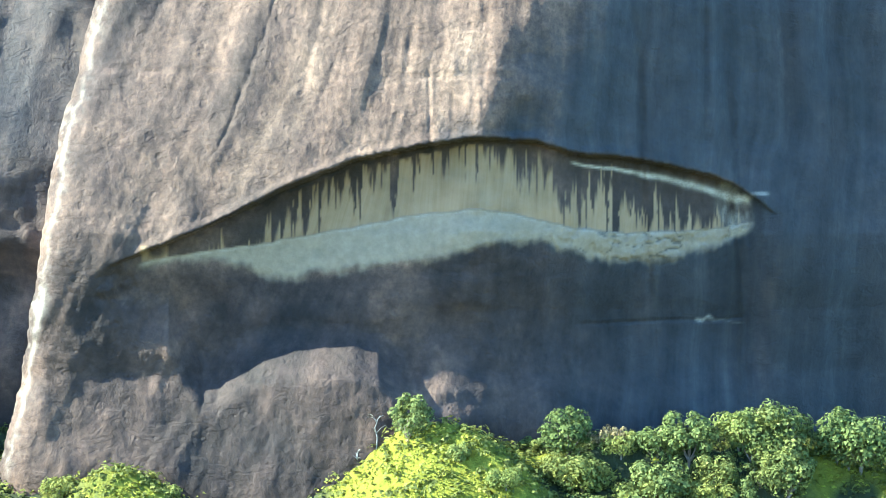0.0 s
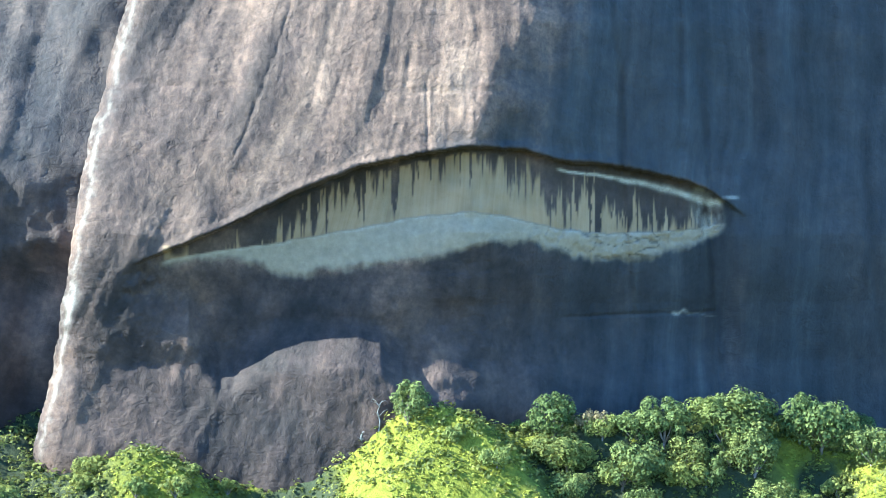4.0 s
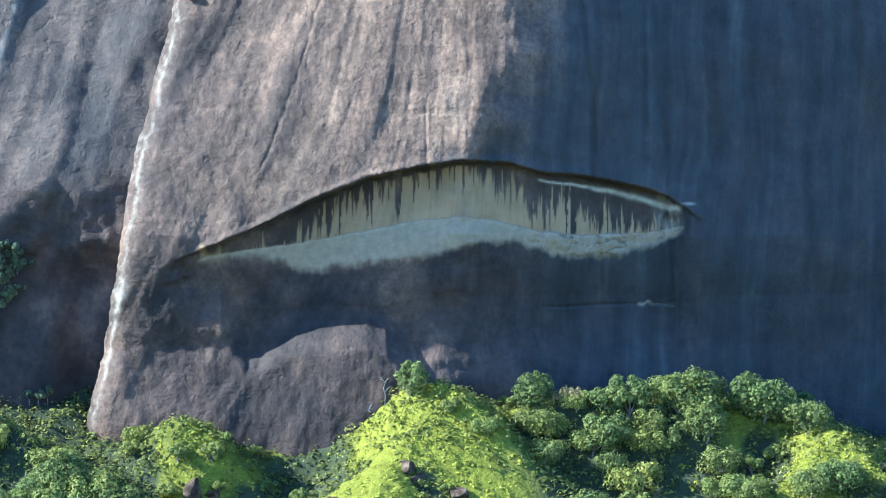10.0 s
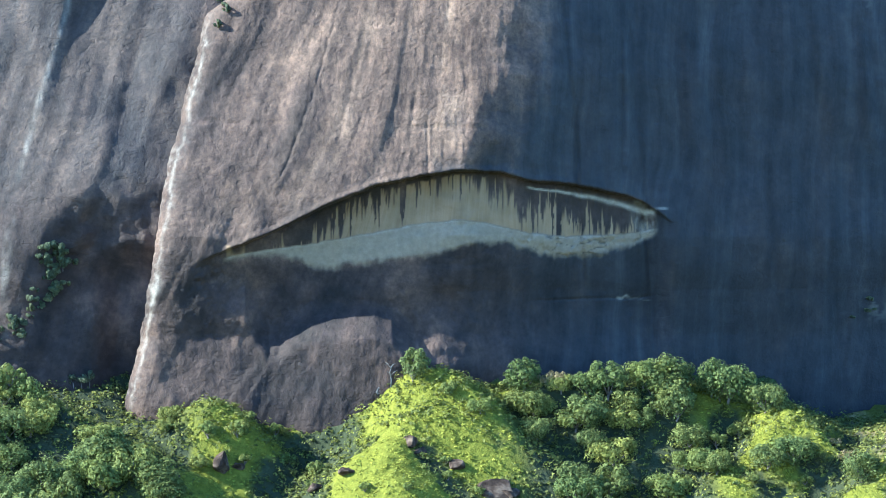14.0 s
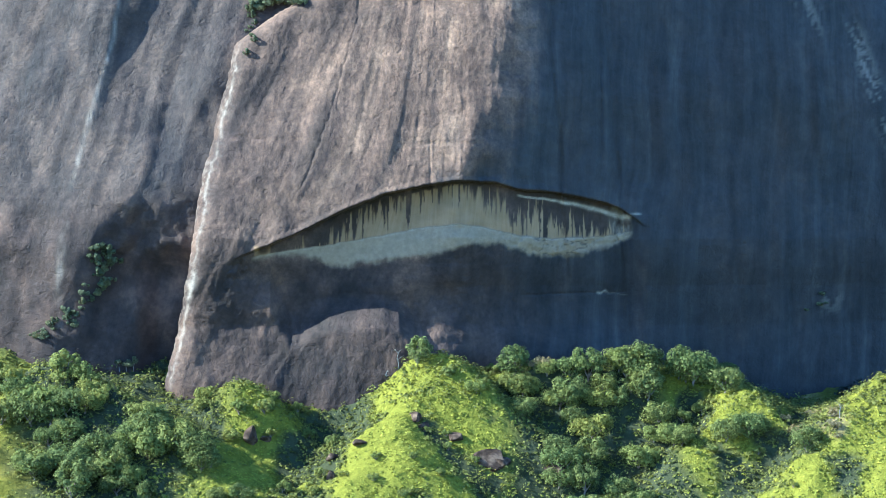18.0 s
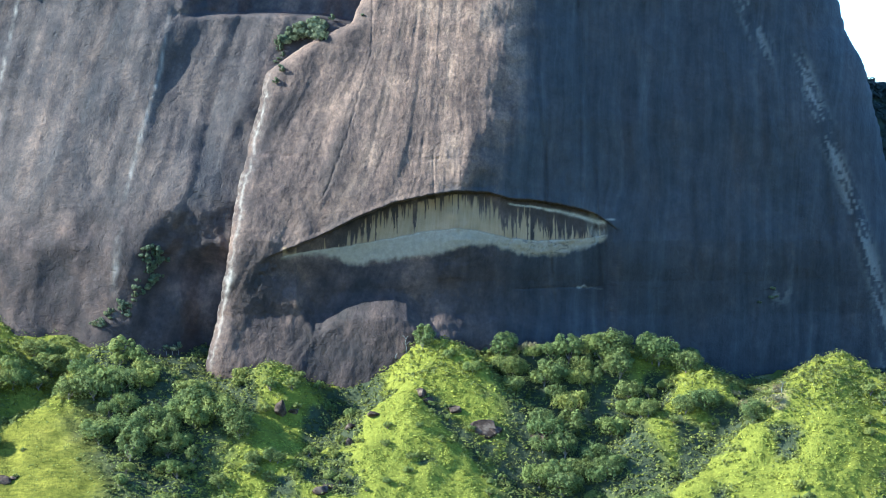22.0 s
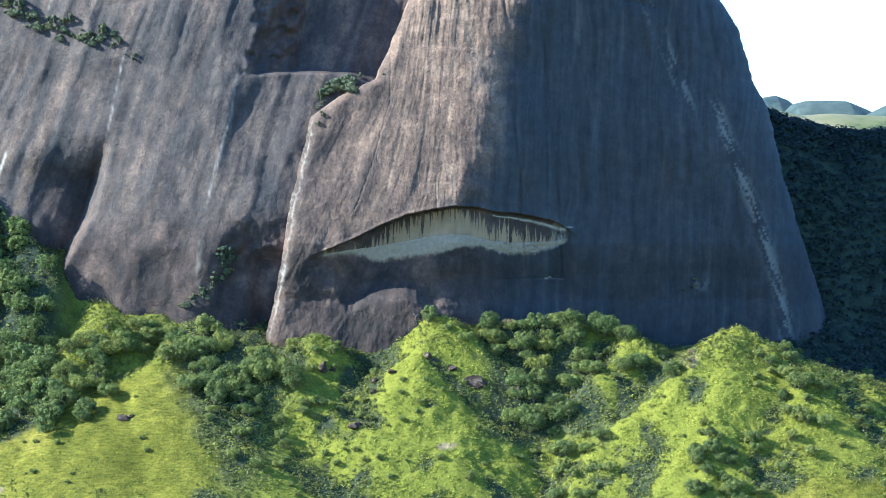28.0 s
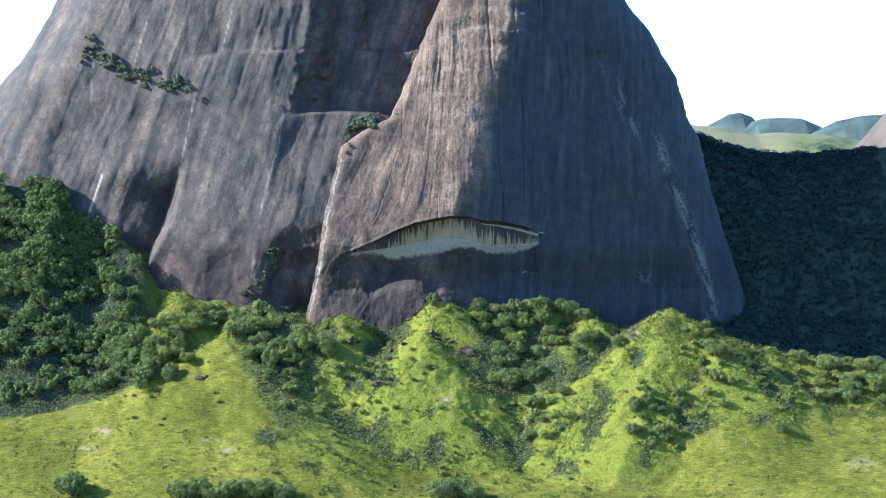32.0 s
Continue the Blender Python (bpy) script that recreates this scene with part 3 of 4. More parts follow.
    lime = 0.5 * bump(d2, -0.5, 0.24 + 0.1 * vnoise(b * 0.3, b * 0, 69)) * smooth(180, 230, y_) * smooth(400, 360, y_) * np.clip(0.55 + 0.7 * fbm(a * 1.2, b * 0.5, 68, 3), 0, 1)
    lime = lime + 0.4 * bump(d2, -0.5, 0.5) * smooth(400, 430, y_) * smooth(560, 500, y_) * np.clip(fbm(a, b * 0.4, 53, 3) + 0.3, 0, 1)
    lime = lime + 0.9 * bump(x, np.interp(y_, [310, 395], [184, 154]), 1.5) * smooth(305, 312, y_) * smooth(400, 390, y_)
    for (x0, y0, x1, y1, w) in ((168, 110, 164, 185, 1.2), (350, 170, 325, 290, 1.3), (262, 30, 240, 120, 1.0), (410, 20, 395, 90, 1.2)):
        lime = lime + 0.45 * bump(x, x0 + (y_ - y0) * (x1 - x0) / (y1 - y0), w) * smooth(y0 - 4, y0 + 4, y_) * smooth(y1 + 5, y1 - 5, y_) * np.clip(0.5 + fbm(a * 1.3, b * 0.6, 54, 3), 0, 1)
    X, Y, Z = lift(e - 0.8 * (a - e), b, y)
    me = grid_mesh("left_massif", X, Y, Z, [("stain_and_shade", np.clip(stain_and_shade, 0, 1)), ("slate_and_shade", np.clip(0.62 + 0.4 * streak, 0, 0.88)), ("tan", 0 * a), ("ledge", 0 * a), ("lime", np.clip(lime, 0, 1)), ("flow", flow)])
    return tagged(part("cliff_massif", me, ROCK), "broad streaked granite wall with a shaded alcove", "cliff", kind="structure")


buttress()
massif()

# ---------------------------------------------------------------- the ground
FOOT_X = [-400, -150, 0, 70, 130, 190, 240, 265, 300, 400, 500, 560, 660, 765, 860, 960, 1060, 1110, 1200, 1300, 1420, 1568, 1900]
FOOT_Y = [320, 330, 338, 326, 398, 425, 488, 555, 575, 575, 580, 585, 590, 562, 556, 550, 578, 596, 588, 612, 640, 660, 665]
TOE_X = [-400, 0, 150, 300, 450, 650, 850, 1000, 1140, 1235, 1300, 1568, 1900]
TOE_Y = [752, 748, 760, 785, 800, 818, 832, 848, 850, 775, 758, 748, 745]
# crests of the spurs below the cliff: places in the elevation with their depth, and the fall to the left and to the right
SPURS = [
    ([(440, 540, 0), (402, 594, -7), (340, 630, -12), (270, 664, -18), (200, 700, -24), (110, 728, -29), (0, 746, -33), (-160, 762, -38)], 1.15, 0.48),
    ([(322, 534, 2), (288, 575, -4), (252, 615, -9), (214, 652, -14)], 0.9, 0.9),
    ([(612, 560, 0), (596, 610, -6), (570, 690, -15), (545, 760, -23)], 0.85, 0.95),
    ([(775, 538, 0), (752, 590, -6), (735, 650, -12), (722, 720, -20), (685, 775, -26), (655, 825, -33)], 0.62, 0.8),
    ([(806, 620, -9), (803, 695, -18), (826, 750, -24), (846, 805, -31)], 0.6, 1.15),
    ([(868, 690, -15), (892, 735, -21), (905, 790, -28), (898, 845, -35)], 0.7, 1.0),
    ([(1046, 566, -1), (1012, 612, -6), (985, 660, -11)], 0.7, 1.1),
    ([(1198, 552, -2), (1150, 592, -8), (1100, 630, -13), (1050, 672, -18), (1005, 712, -23), (985, 770, -28), (985, 830, -35)], 0.75, 0.95),
    ([(1150, 592, -8), (1142, 670, -18), (1118, 735, -27), (1124, 785, -32), (1145, 815, -36)], 0.5, 1.7),
    ([(1198, 552, -2), (1270, 598, -6), (1345, 648, -11), (1410, 690, -16), (1470, 728, -20)], 0.7, 0.75),
    ([(-60, 640, -2), (20, 648, -7), (75, 664, -11), (140, 700, -17)], 0.8, 1.1),
]
WEST_X, WEST_Y = [0, 110, 200, 270, 340, 402], [744, 727, 699, 664, 630, 594]   # near edge of the wooded valley
CREST = [([tuple(float(v) for v in lift(px(cx), pz(cy), float(cd))) for cx, cy, cd in pts], fl, fr) for pts, fl, fr in SPURS]


def spur(x, y, pts, fall_left, fall_right):
    """Height of a rounded ridge along the crest pts (x, y, z), falling off to its sides."""
    best = np.full(np.shape(x), -1e3)
    for (x0, y0, z0), (x1, y1, z1) in zip(pts, pts[1:]):
        dx, dy = x1 - x0, y1 - y0
        t = np.clip(((x - x0) * dx + (y - y0) * dy) / (dx * dx + dy * dy), 0, 1)
        ox, oy = x - x0 - t * dx, y - y0 - t * dy
        side = smooth(-1.0, 1.0, (dx * oy - dy * ox) / math.hypot(dx, dy) / (np.hypot(ox, oy) + 1.5))
        fall = fall_left + (fall_right - fall_left) * side
        best = np.maximum(best, z0 + t * (z1 - z0) - (np.sqrt(ox ** 2 + oy ** 2 + 9) - 3.0) * fall)
    return best


def drawn(x, y, z):
    """Where the elevation shows places of the world."""
    eye = AIM - AHEAD * FAR
    far = (y - eye.y) * AHEAD.y + (z - eye.z) * AHEAD.z
    return 784 + (x - eye.x) / far * FAR / K, 441 - ((y - eye.y) * UP.y + (z - eye.z) * UP.z) / far * FAR / K


def ground_height(x, y):
    xi = x / K + 784
    yf = np.interp(xi, [150, 240, 300], [24, 12, 3])
    zf = lift(px(xi), pz(np.interp(xi, FOOT_X, FOOT_Y)), yf, FAR)[2]
    toe = np.interp(xi, TOE_X, TOE_Y)
    yt = np.interp(toe, [745, 850], [-24, -38])
    zt = lift(px(xi), pz(toe), yt, FAR)[2]
    zn = lift(px(np.clip(xi, 0, 1568)), pz(884.0), -64.0, FAR)[2]
    t = np.clip((yf - y) / (yf - yt), 0, 1)
    h = zf + (zt - zf) * t ** 0.78 + np.interp(xi, [200, 270, 450, 700, 800], [0.15, 0.8, 0.6, 0.4, 0.0]) * np.clip(y - yf, 0, 40)
    u = np.clip((yt - y) / (yt + 64), 0, 1)
    h = h + (zn - zt) * u - 6.0 * smooth(-64, -130, y)
    low = smooth(8, -6, y - yt)
    xw = x + 2.2 * fbm(x * 0.06, y * 0.1, 69, 3)
    for pts, fl, fr in CREST:
        d = (spur(xw, y, pts, fl, fr) - h) / 0.8
        h = h + 0.8 * np.log1p(np.exp(np.clip(d, -30, 60)))
    west = smooth(470, 420, xi) * smooth(620, 660, drawn(x, y, h)[1])
    calm = (1 - 0.75 * low * (1 - 0.9 * bump(xi, 1130, 90) * smooth(-46, -38, y))) * (1 - 0.6 * west)
    h = h + (1.2 * fbm(x * 0.09, y * 0.09, 70, 3) + 0.7 * fbm(x * 0.24, y * 0.24, 72, 3)) * calm
    return h + (0.8 * np.abs(fbm(x * 0.3, y * 0.3, 71, 3)) - 0.2 + 0.55 * np.abs(fbm(x * 0.62, y * 0.7, 89, 2))) * calm * (1 - 0.5 * west) + 0.25 * fbm(x * 0.5, y * 0.9, 74, 3) * smooth(-90, -60, y)


def ground():
    xs = np.concatenate([np.linspace(-4500, -215, 50), np.arange(-210, 210.1, 0.75), np.linspace(215, 4500, 50)])
    ys = np.concatenate([np.linspace(-2500, -131, 40), np.arange(-130, -70, 1.0), np.arange(-70, 30, 0.5), np.arange(30, 160, 2.0), np.linspace(165, 4800, 70)])
    x, y = np.meshgrid(xs, ys)
    xc = np.clip(x, -200, 200)
    z = ground_height(xc, np.minimum(y, 30))
    z = (z + 10) * smooth(900, 230, np.abs(x)) * smooth(500, 40, y) - 10
    # the saddle between the cliff and the next dome
    a_ = np.clip(x / (1 + 105.0 / 455.0), px(1100), px(1900))
    line = np.interp(a_ / K + 784, [1180, 1226, 1260, 1330, 1415, 1480, 1568, 1800, 2600], [236, 250, 264, 277, 282, 275, 266, 262, 420]) + 2.0 * fbm(x * 0.2, x * 0, 73, 3)
    crest = lift(a_, pz(line), np.full(x.shape, 105.0), 455.0)[2]
    rise = np.interp(y, [34, 52, 75, 105, 112, 190, 260], [0, 0.18, 0.6, 1.0, 1.0, 0.3, 0]) * smooth(px(1190), px(1330), x) * smooth(900, 230, x)
    z = np.where(rise > 0, np.maximum(z * (1 - rise) + (crest + 1.2 * fbm(x * 0.12, y * 0.12, 76, 4)) * rise, -10.0), z)
    xi, yi = drawn(x, y, z)
    ragged = 0.6 * fbm(x * 0.8, y * 0.8, 75, 3)
    earth = np.zeros_like(x)
    for ex, ey, wide, tall, bare in ((186, 763, 15, 6, 0.8), (404, 797, 12, 6, 0.8), (150, 794, 26, 3, 0.8), (785, 707, 14, 5, 0.8), (372, 780, 20, 2, 0.6), (1118, 588, 14, 14, 0.6), (1438, 690, 14, 8, 0.6), (1528, 820, 30, 12, 0.3), (1395, 672, 14, 4, 0.6), (1555, 741, 12, 2, 0.6)):
        earth = np.maximum(earth, bare * smooth(1.2, 0.5, np.hypot((xi - ex) / wide, (yi - ey) / tall) + ragged) * (np.abs(y) < 90))
    # dark woodland floor of the saddle, with the cliff's shade in its colour
    wood_and_shade = smooth(6, 20, y) * smooth(px(1120), px(1220), x) * smooth(400, 200, y)
    wood_and_shade = np.maximum(wood_and_shade, smooth(285, 235, xi + 8 * ragged) * smooth(4, -6, yi - np.interp(xi, WEST_X, WEST_Y) + 6 * ragged) * (y > -40))
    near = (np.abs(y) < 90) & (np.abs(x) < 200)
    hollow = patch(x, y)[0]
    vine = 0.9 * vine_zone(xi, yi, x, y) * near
    # thicket floor, its colour darkened for the shade of the hollows
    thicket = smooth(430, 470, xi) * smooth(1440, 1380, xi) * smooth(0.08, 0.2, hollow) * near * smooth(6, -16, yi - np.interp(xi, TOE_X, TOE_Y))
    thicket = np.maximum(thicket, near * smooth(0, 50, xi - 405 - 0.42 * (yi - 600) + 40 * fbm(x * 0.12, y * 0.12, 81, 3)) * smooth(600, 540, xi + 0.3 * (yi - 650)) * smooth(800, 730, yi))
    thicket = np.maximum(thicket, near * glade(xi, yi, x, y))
    wood_and_shade = np.maximum(wood_and_shade, 0.92 * thicket)
    me = grid_mesh("ground", x, y, z, [("earth", earth), ("wood_and_shade", wood_and_shade), ("vine", vine)])
    return tagged(part("ground", me, PASTURE), "sunlit green hillside and rough pasture below the cliff", "ground", kind="structure")


def patch(x, y):
    """Where the vines give way to darker scrub: the hollows, and here and there between."""
    here = ground_height(x, y)
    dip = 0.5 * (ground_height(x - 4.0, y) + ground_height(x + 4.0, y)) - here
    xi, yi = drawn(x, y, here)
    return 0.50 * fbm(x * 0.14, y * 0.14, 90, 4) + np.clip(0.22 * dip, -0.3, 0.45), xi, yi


def glade(xi, yi, x, y):
    """The tree-filled gully under the middle of the cliff."""
    stray = 16 * fbm(x * 0.15, y * 0.15, 80, 3)
    return smooth(830, 860, xi + stray) * smooth(1000, 975, xi + stray - 0.25 * (yi - 620)) * smooth(712, 690, yi + stray)


def vine_zone(xi, yi, x, y):
    """Where creepers cover the slope, from 0 to 1."""
    stray = 22 * fbm(x * 0.12, y * 0.12, 90, 4)
    main = smooth(480, 560, xi + stray + 0.25 * (yi - 650)) * smooth(1215, 1190, xi + 0.3 * stray) * smooth(10, -22, yi - np.interp(xi, TOE_X, TOE_Y) + stray)
    east = 0.7 * smooth(1190, 1215, xi) * smooth(1440, 1330, xi - 0.6 * (yi - 600)) * smooth(752, 735, yi + 0.4 * stray)
    west = 0.8 * smooth(225, 260, xi + stray) * smooth(470, 430, xi) * smooth(16, -10, yi - np.interp(xi, [220, 300, 400, 470], [650, 640, 596, 600]) + 0.5 * stray)
    return np.maximum.reduce([main, east, west])


ground()


def far_ridge(name, material_, depth, knots_x, knots_y, label, rough, seed, thick=60.0):
    """A distant hill: a rounded ridge with real depth."""
    xs = np.linspace(knots_x[0], knots_x[-1], 160)
    top = np.interp(xs, knots_x, knots_y)
    u = np.linspace(-1, 1, 41)
    a, v = np.meshgrid(px(xs), u)
    line = np.tile(pz(top), (41, 1)) + rough * fbm(a * 0.05, a * 0, seed, 4)
    dep = depth + thick * v
    X, Y, Z = lift(a, line, np.full(a.shape, depth), 470.0)
    prof = np.sqrt(np.clip(1 - np.abs(v) ** 2.2, 0, 1))
    Z = Z * prof + rough * 0.7 * fbm(a * 0.04, v * 3, seed + 3, 4) * prof - 14 * (1 - prof)
    me = grid_mesh(name, X, dep, Z)
    return tagged(part(name, me, material_), label, "hill", kind="structure")


far_ridge("hill_dome", FOREST, 620, [1150, 1200, 1238, 1255, 1272, 1290, 1310, 1350], [290, 250, 229, 219, 216, 222, 240, 290], "rounded far hill with a haze-blue tint", 0.4, 80)
far_ridge("hill_forest", FOREST, 560, [1230, 1298, 1315, 1345, 1375, 1400, 1430, 1480], [300, 229, 225, 224, 226, 236, 250, 300], "wooded far hill under the bright sky", 0.4, 81)
far_ridge("hill_wooded", FOREST, 470, [1350, 1400, 1440, 1480, 1530, 1600, 1700, 1900], [290, 248, 228, 220, 216, 214, 225, 300], "dark green wooded far hill", 0.5, 82)
far_ridge("hill_meadow", FAR_FIELD, 380, [1100, 1180, 1240, 1300, 1350, 1420, 1480, 1560, 1650, 1800], [270, 232, 236, 247, 246, 248, 258, 262, 270, 320], "pale green sunlit far meadows", 0.5, 83, 90)
far_ridge("hill_rock", FAR_ROCK, 190, [1470, 1490, 1510, 1535, 1568, 1620, 1700, 1800, 1900], [290, 268, 248, 218, 182, 130, 80, 90, 200], "bare brown rock dome beyond the saddle", 0.6, 84, 40)


# ---------------------------------------------------------------- plants
def spot(xs, ys):
    """Places on the ground that the elevation shows at xs, ys."""
    a, b = px(np.asarray(xs, float))[:, None], pz(np.asarray(ys, float))[:, None]
    steps = np.arange(-100, 32, 0.5)[None, :] + 0 * a
    X, Y, Z = lift(a + 0 * steps, b + 0 * steps, steps)
    G = ground_height(X, Y)
    hit = Z <= G
    i = hit.argmax(1)
    return [(X[m, i[m]], Y[m, i[m]], G[m, i[m]]) for m in range(len(a)) if hit[m].any()]


def leaf_quads(rng, centre, normal, size):
    """Corners of small leaf sprays of the given sizes at the centres, facing the normals."""
    n = len(centre)
    normal = normal / np.maximum(np.linalg.norm(normal, axis=1, keepdims=True), 1e-6)
    t = np.cross(normal, rng.normal(size=(n, 3)))
    t /= np.maximum(np.linalg.norm(t, axis=1, keepdims=True), 1e-6)
    u = np.cross(normal, t)
    s_ = size[:, None]
    w = 0.55 + 0.3 * rng.random((n, 1))
    return np.stack([centre - t * s_ * 1.15 - u * s_ * w, centre + t * s_ * 0.1 + u * s_ * w * 1.5 + normal * s_ * 0.2, centre + t * s_ * 1.25 - u * s_ * w * 0.6], 1)


def leaf_mesh(name, quads):
    co = quads.reshape(-1, 3)
    return raw_mesh(name, co, np.arange(len(co)).reshape(-1, 3), shade=False)


def crown_mesh(seed, wide, tall, base, blobs, per, leaf):
    """A crown of leafy clumps round a domed outline with gaps, base metres above the foot."""
    rng = np.random.default_rng(seed)
    c, nrm, sz = [], [], []
    for k in range(blobs):
        th, ph = rng.random() * 6.283, math.acos(1 - rng.random() * 1.8)
        rad = 0.45 + 0.42 * rng.random() ** 0.6
        mid = np.array([wide * rad * math.sin(ph) * math.cos(th), wide * rad * math.sin(ph) * math.sin(th), base + tall * (0.46 + 0.50 * rad * math.cos(ph))])
        rb = wide * (0.20 + 0.17 * rng.random())
        d = rng.normal(size=(per, 3))
        d[:, 2] = d[:, 2] + 0.35
        d /= np.linalg.norm(d, axis=1, keepdims=True)
        c.append(mid + d * rb * (0.82 + 0.28 * rng.random((per, 1))) * np.array([1, 1, 0.9]))
        nrm.append(d + 0.22 * rng.normal(size=(per, 3)) + np.array([0, 0, 0.15]))
        sz.append(leaf * (0.65 + 0.7 * rng.random(per)))
    return leaf_mesh("crown", leaf_quads(rng, np.concatenate(c), np.concatenate(nrm), np.concatenate(sz)))


def tube(points, radii, sides=6):
    """Corners and faces of a tapered round branch."""
    pts = [Vector(p) for p in points]
    co, fa = [], []
    for i, p in enumerate(pts):
        d = (pts[min(i + 1, len(pts) - 1)] - pts[max(i - 1, 0)]).normalized()
        u = d.orthogonal().normalized()
        v = d.cross(u)
        co += [p + (u * math.cos(6.2832 * k / sides) + v * math.sin(6.2832 * k / sides)) * radii[i] for k in range(sides)]
    for i in range(len(pts) - 1):
        fa += [(i * sides + k, i * sides + (k + 1) % sides, (i + 1) * sides + (k + 1) % sides, (i + 1) * sides + k) for k in range(sides)]
    return [tuple(v) for v in co], fa


def branches_mesh(name, tubes):
    co, fa = [], []
    for c, f in tubes:
        n = len(co)
        co += c
        fa += [tuple(i + n for i in q) for q in f]
    return raw_mesh(name, np.array(co), np.array(fa))


def trunk_mesh(seed, wide, tall, base, thick):
    rng = random.Random(seed)
    lean = rng.uniform(-0.3, 0.3)
    top = base + tall * 0.4
    tubes = [tube([(0, 0, -0.6), (lean * 0.3, 0, base * 0.5), (lean, 0.1, base), (lean * 1.2, 0, top)], [thick * 1.3, thick, thick * 0.8, thick * 0.4], 7)]
    for k in range(5):
        th = 6.283 * (k + rng.random() * 0.6) / 5
        r = wide * rng.uniform(0.45, 0.7)
        tubes.append(tube([(lean * 0.8, 0.05, base * rng.uniform(0.75, 1.0)), (lean + r * 0.5 * math.cos(th), r * 0.5 * math.sin(th), base + tall * 0.22), (lean + r * math.cos(th), r * math.sin(th), base + tall * rng.uniform(0.4, 0.6))], [thick * 0.55, thick * 0.38, thick * 0.15], 5))
    return branches_mesh("trunk", tubes)


def make_tree(seed, wide, tall, base, blobs, per, leaf, leaf_mat, label, name="tree", thick=0.14):
    root = new(name)
    tagged(root, label, name, {"tree": "trees below the cliff", "bush": "bushes on the cliff", "shrub": "shrubs on the slope"}[name])
    part("trunk", trunk_mesh(seed, wide, tall, base, thick), BARK, root)
    part("crown", crown_mesh(seed + 50, wide, tall, base, blobs, per, leaf), leaf_mat, root)
    return root


ROUND = "leafy green broadleaf tree with a rounded clumpy crown on the slope"
FLAT = "broad flat-topped green tree among the undergrowth"
YOUNG = "low bright green shrub with a loose rounded crown"
KINDS = [make_tree(1, 2.3, 3.4, 0.3, 38, 80, 0.102, LEAF, ROUND), make_tree(2, 2.6, 2.8, 0.4, 40, 80, 0.105, LEAF, FLAT), make_tree(3, 2.0, 3.8, 0.25, 38, 78, 0.100, LEAF, ROUND),
         make_tree(4, 1.7, 2.3, 0.4, 22, 70, 0.115, LEAF_BUSH, YOUNG, "shrub"), make_tree(5, 2.5, 2.4, 0.5, 38, 74, 0.115, LEAF_BUSH, FLAT), make_tree(6, 1.8, 2.0, 0.3, 22, 70, 0.115, LEAF_BUSH, YOUNG, "shrub"),
         make_tree(7, 1.6, 1.8, 0.3, 14, 40, 0.11, LEAF_DRY, "thin dry brown shrub at the foot of the cliff", "shrub")]
PLACED = [0]


def plant(place, kind, size):
    x, y, z = place
    m = pose(x, y, z - 0.15, 0, 0, random.uniform(0, 360)) @ Matrix.Diagonal((size, size, size * random.uniform(0.88, 1.12), 1))
    src = KINDS[kind]
    ob = copy_thing(src, m)
    ob.scale = (size, size, size * random.uniform(0.88, 1.12))
    PLACED[0] += 1
    return ob


# stretches of wood: left, right, top, bottom of each in the elevation, number of trees, least and greatest size, kinds
WOODS = [
    (845, 930, 545, 600, 11, 0.65, 1.05, (0, 1, 2, 4)), (930, 1000, 545, 620, 11, 0.7, 1.15, (0, 2, 2, 4)), (990, 1120, 555, 625, 14, 0.7, 1.1, (0, 1, 3, 5)),
    (880, 960, 620, 700, 18, 0.8, 1.2, (0, 1, 2, 4)), (930, 1010, 690, 790, 14, 0.6, 1.0, (1, 3, 4, 5)), (430, 560, 585, 660, 22, 0.7, 1.2, (0, 1, 2, 4)),
    (500, 600, 590, 640, 9, 0.6, 1.1, (0, 2, 4)), (450, 580, 665, 740, 13, 0.5, 0.9, (3, 4, 5)), (190, 330, 565, 680, 34, 0.7, 1.2, (0, 1, 2, 4)),
    (300, 500, 552, 600, 34, 0.7, 1.25, (0, 3, 4, 4, 5)),
    (1210, 1400, 570, 640, 20, 0.55, 1.0, (1, 3, 4, 5)), (1380, 1590, 625, 720, 26, 0.7, 1.15, (0, 1, 4, 5)), (1240, 1420, 650, 750, 16, 0.5, 0.85, (3, 4, 5)),
    (1140, 1215, 680, 800, 14, 0.5, 0.8, (3, 4, 5)), (640, 700, 600, 680, 6, 0.4, 0.6, (3, 5)), (780, 860, 530, 570, 7, 0.5, 0.8, (3, 4, 5)), (560, 720, 580, 612, 8, 0.45, 0.75, (3, 5)),
    (560, 1000, 715, 800, 34, 0.28, 0.6, (3, 5)), (430, 1050, 800, 880, 34, 0.22, 0.5, (3, 5)), (680, 860, 600, 700, 20, 0.25, 0.5, (3, 5)), (1000, 1150, 610, 760, 12, 0.25, 0.5, (3, 5)),
    (150, 430, 640, 760, 14, 0.2, 0.45, (3, 5)),
    (1120, 1212, 690, 830, 20, 0.45, 0.85, (0, 1, 2)), (1230, 1420, 600, 690, 12, 0.4, 0.7, (0, 1, 2)), (560, 640, 640, 720, 8, 0.4, 0.7, (0, 2)),
    (835, 880, 528, 552, 7, 0.5, 0.8, (6,)), (1080, 1125, 585, 612, 7, 0.4, 0.7, (6,)), (1000, 1060, 545, 560, 3, 0.4, 0.7, (6,)),
]
rng = np.random.default_rng(11)
for x0, x1, y0, y1, count, s0, s1, kinds in WOODS:
    for p in spot(rng.uniform(x0, x1, count), rng.uniform(y0, y1, count)):
        plant(p, random.choice(kinds), random.uniform(s0, s1))


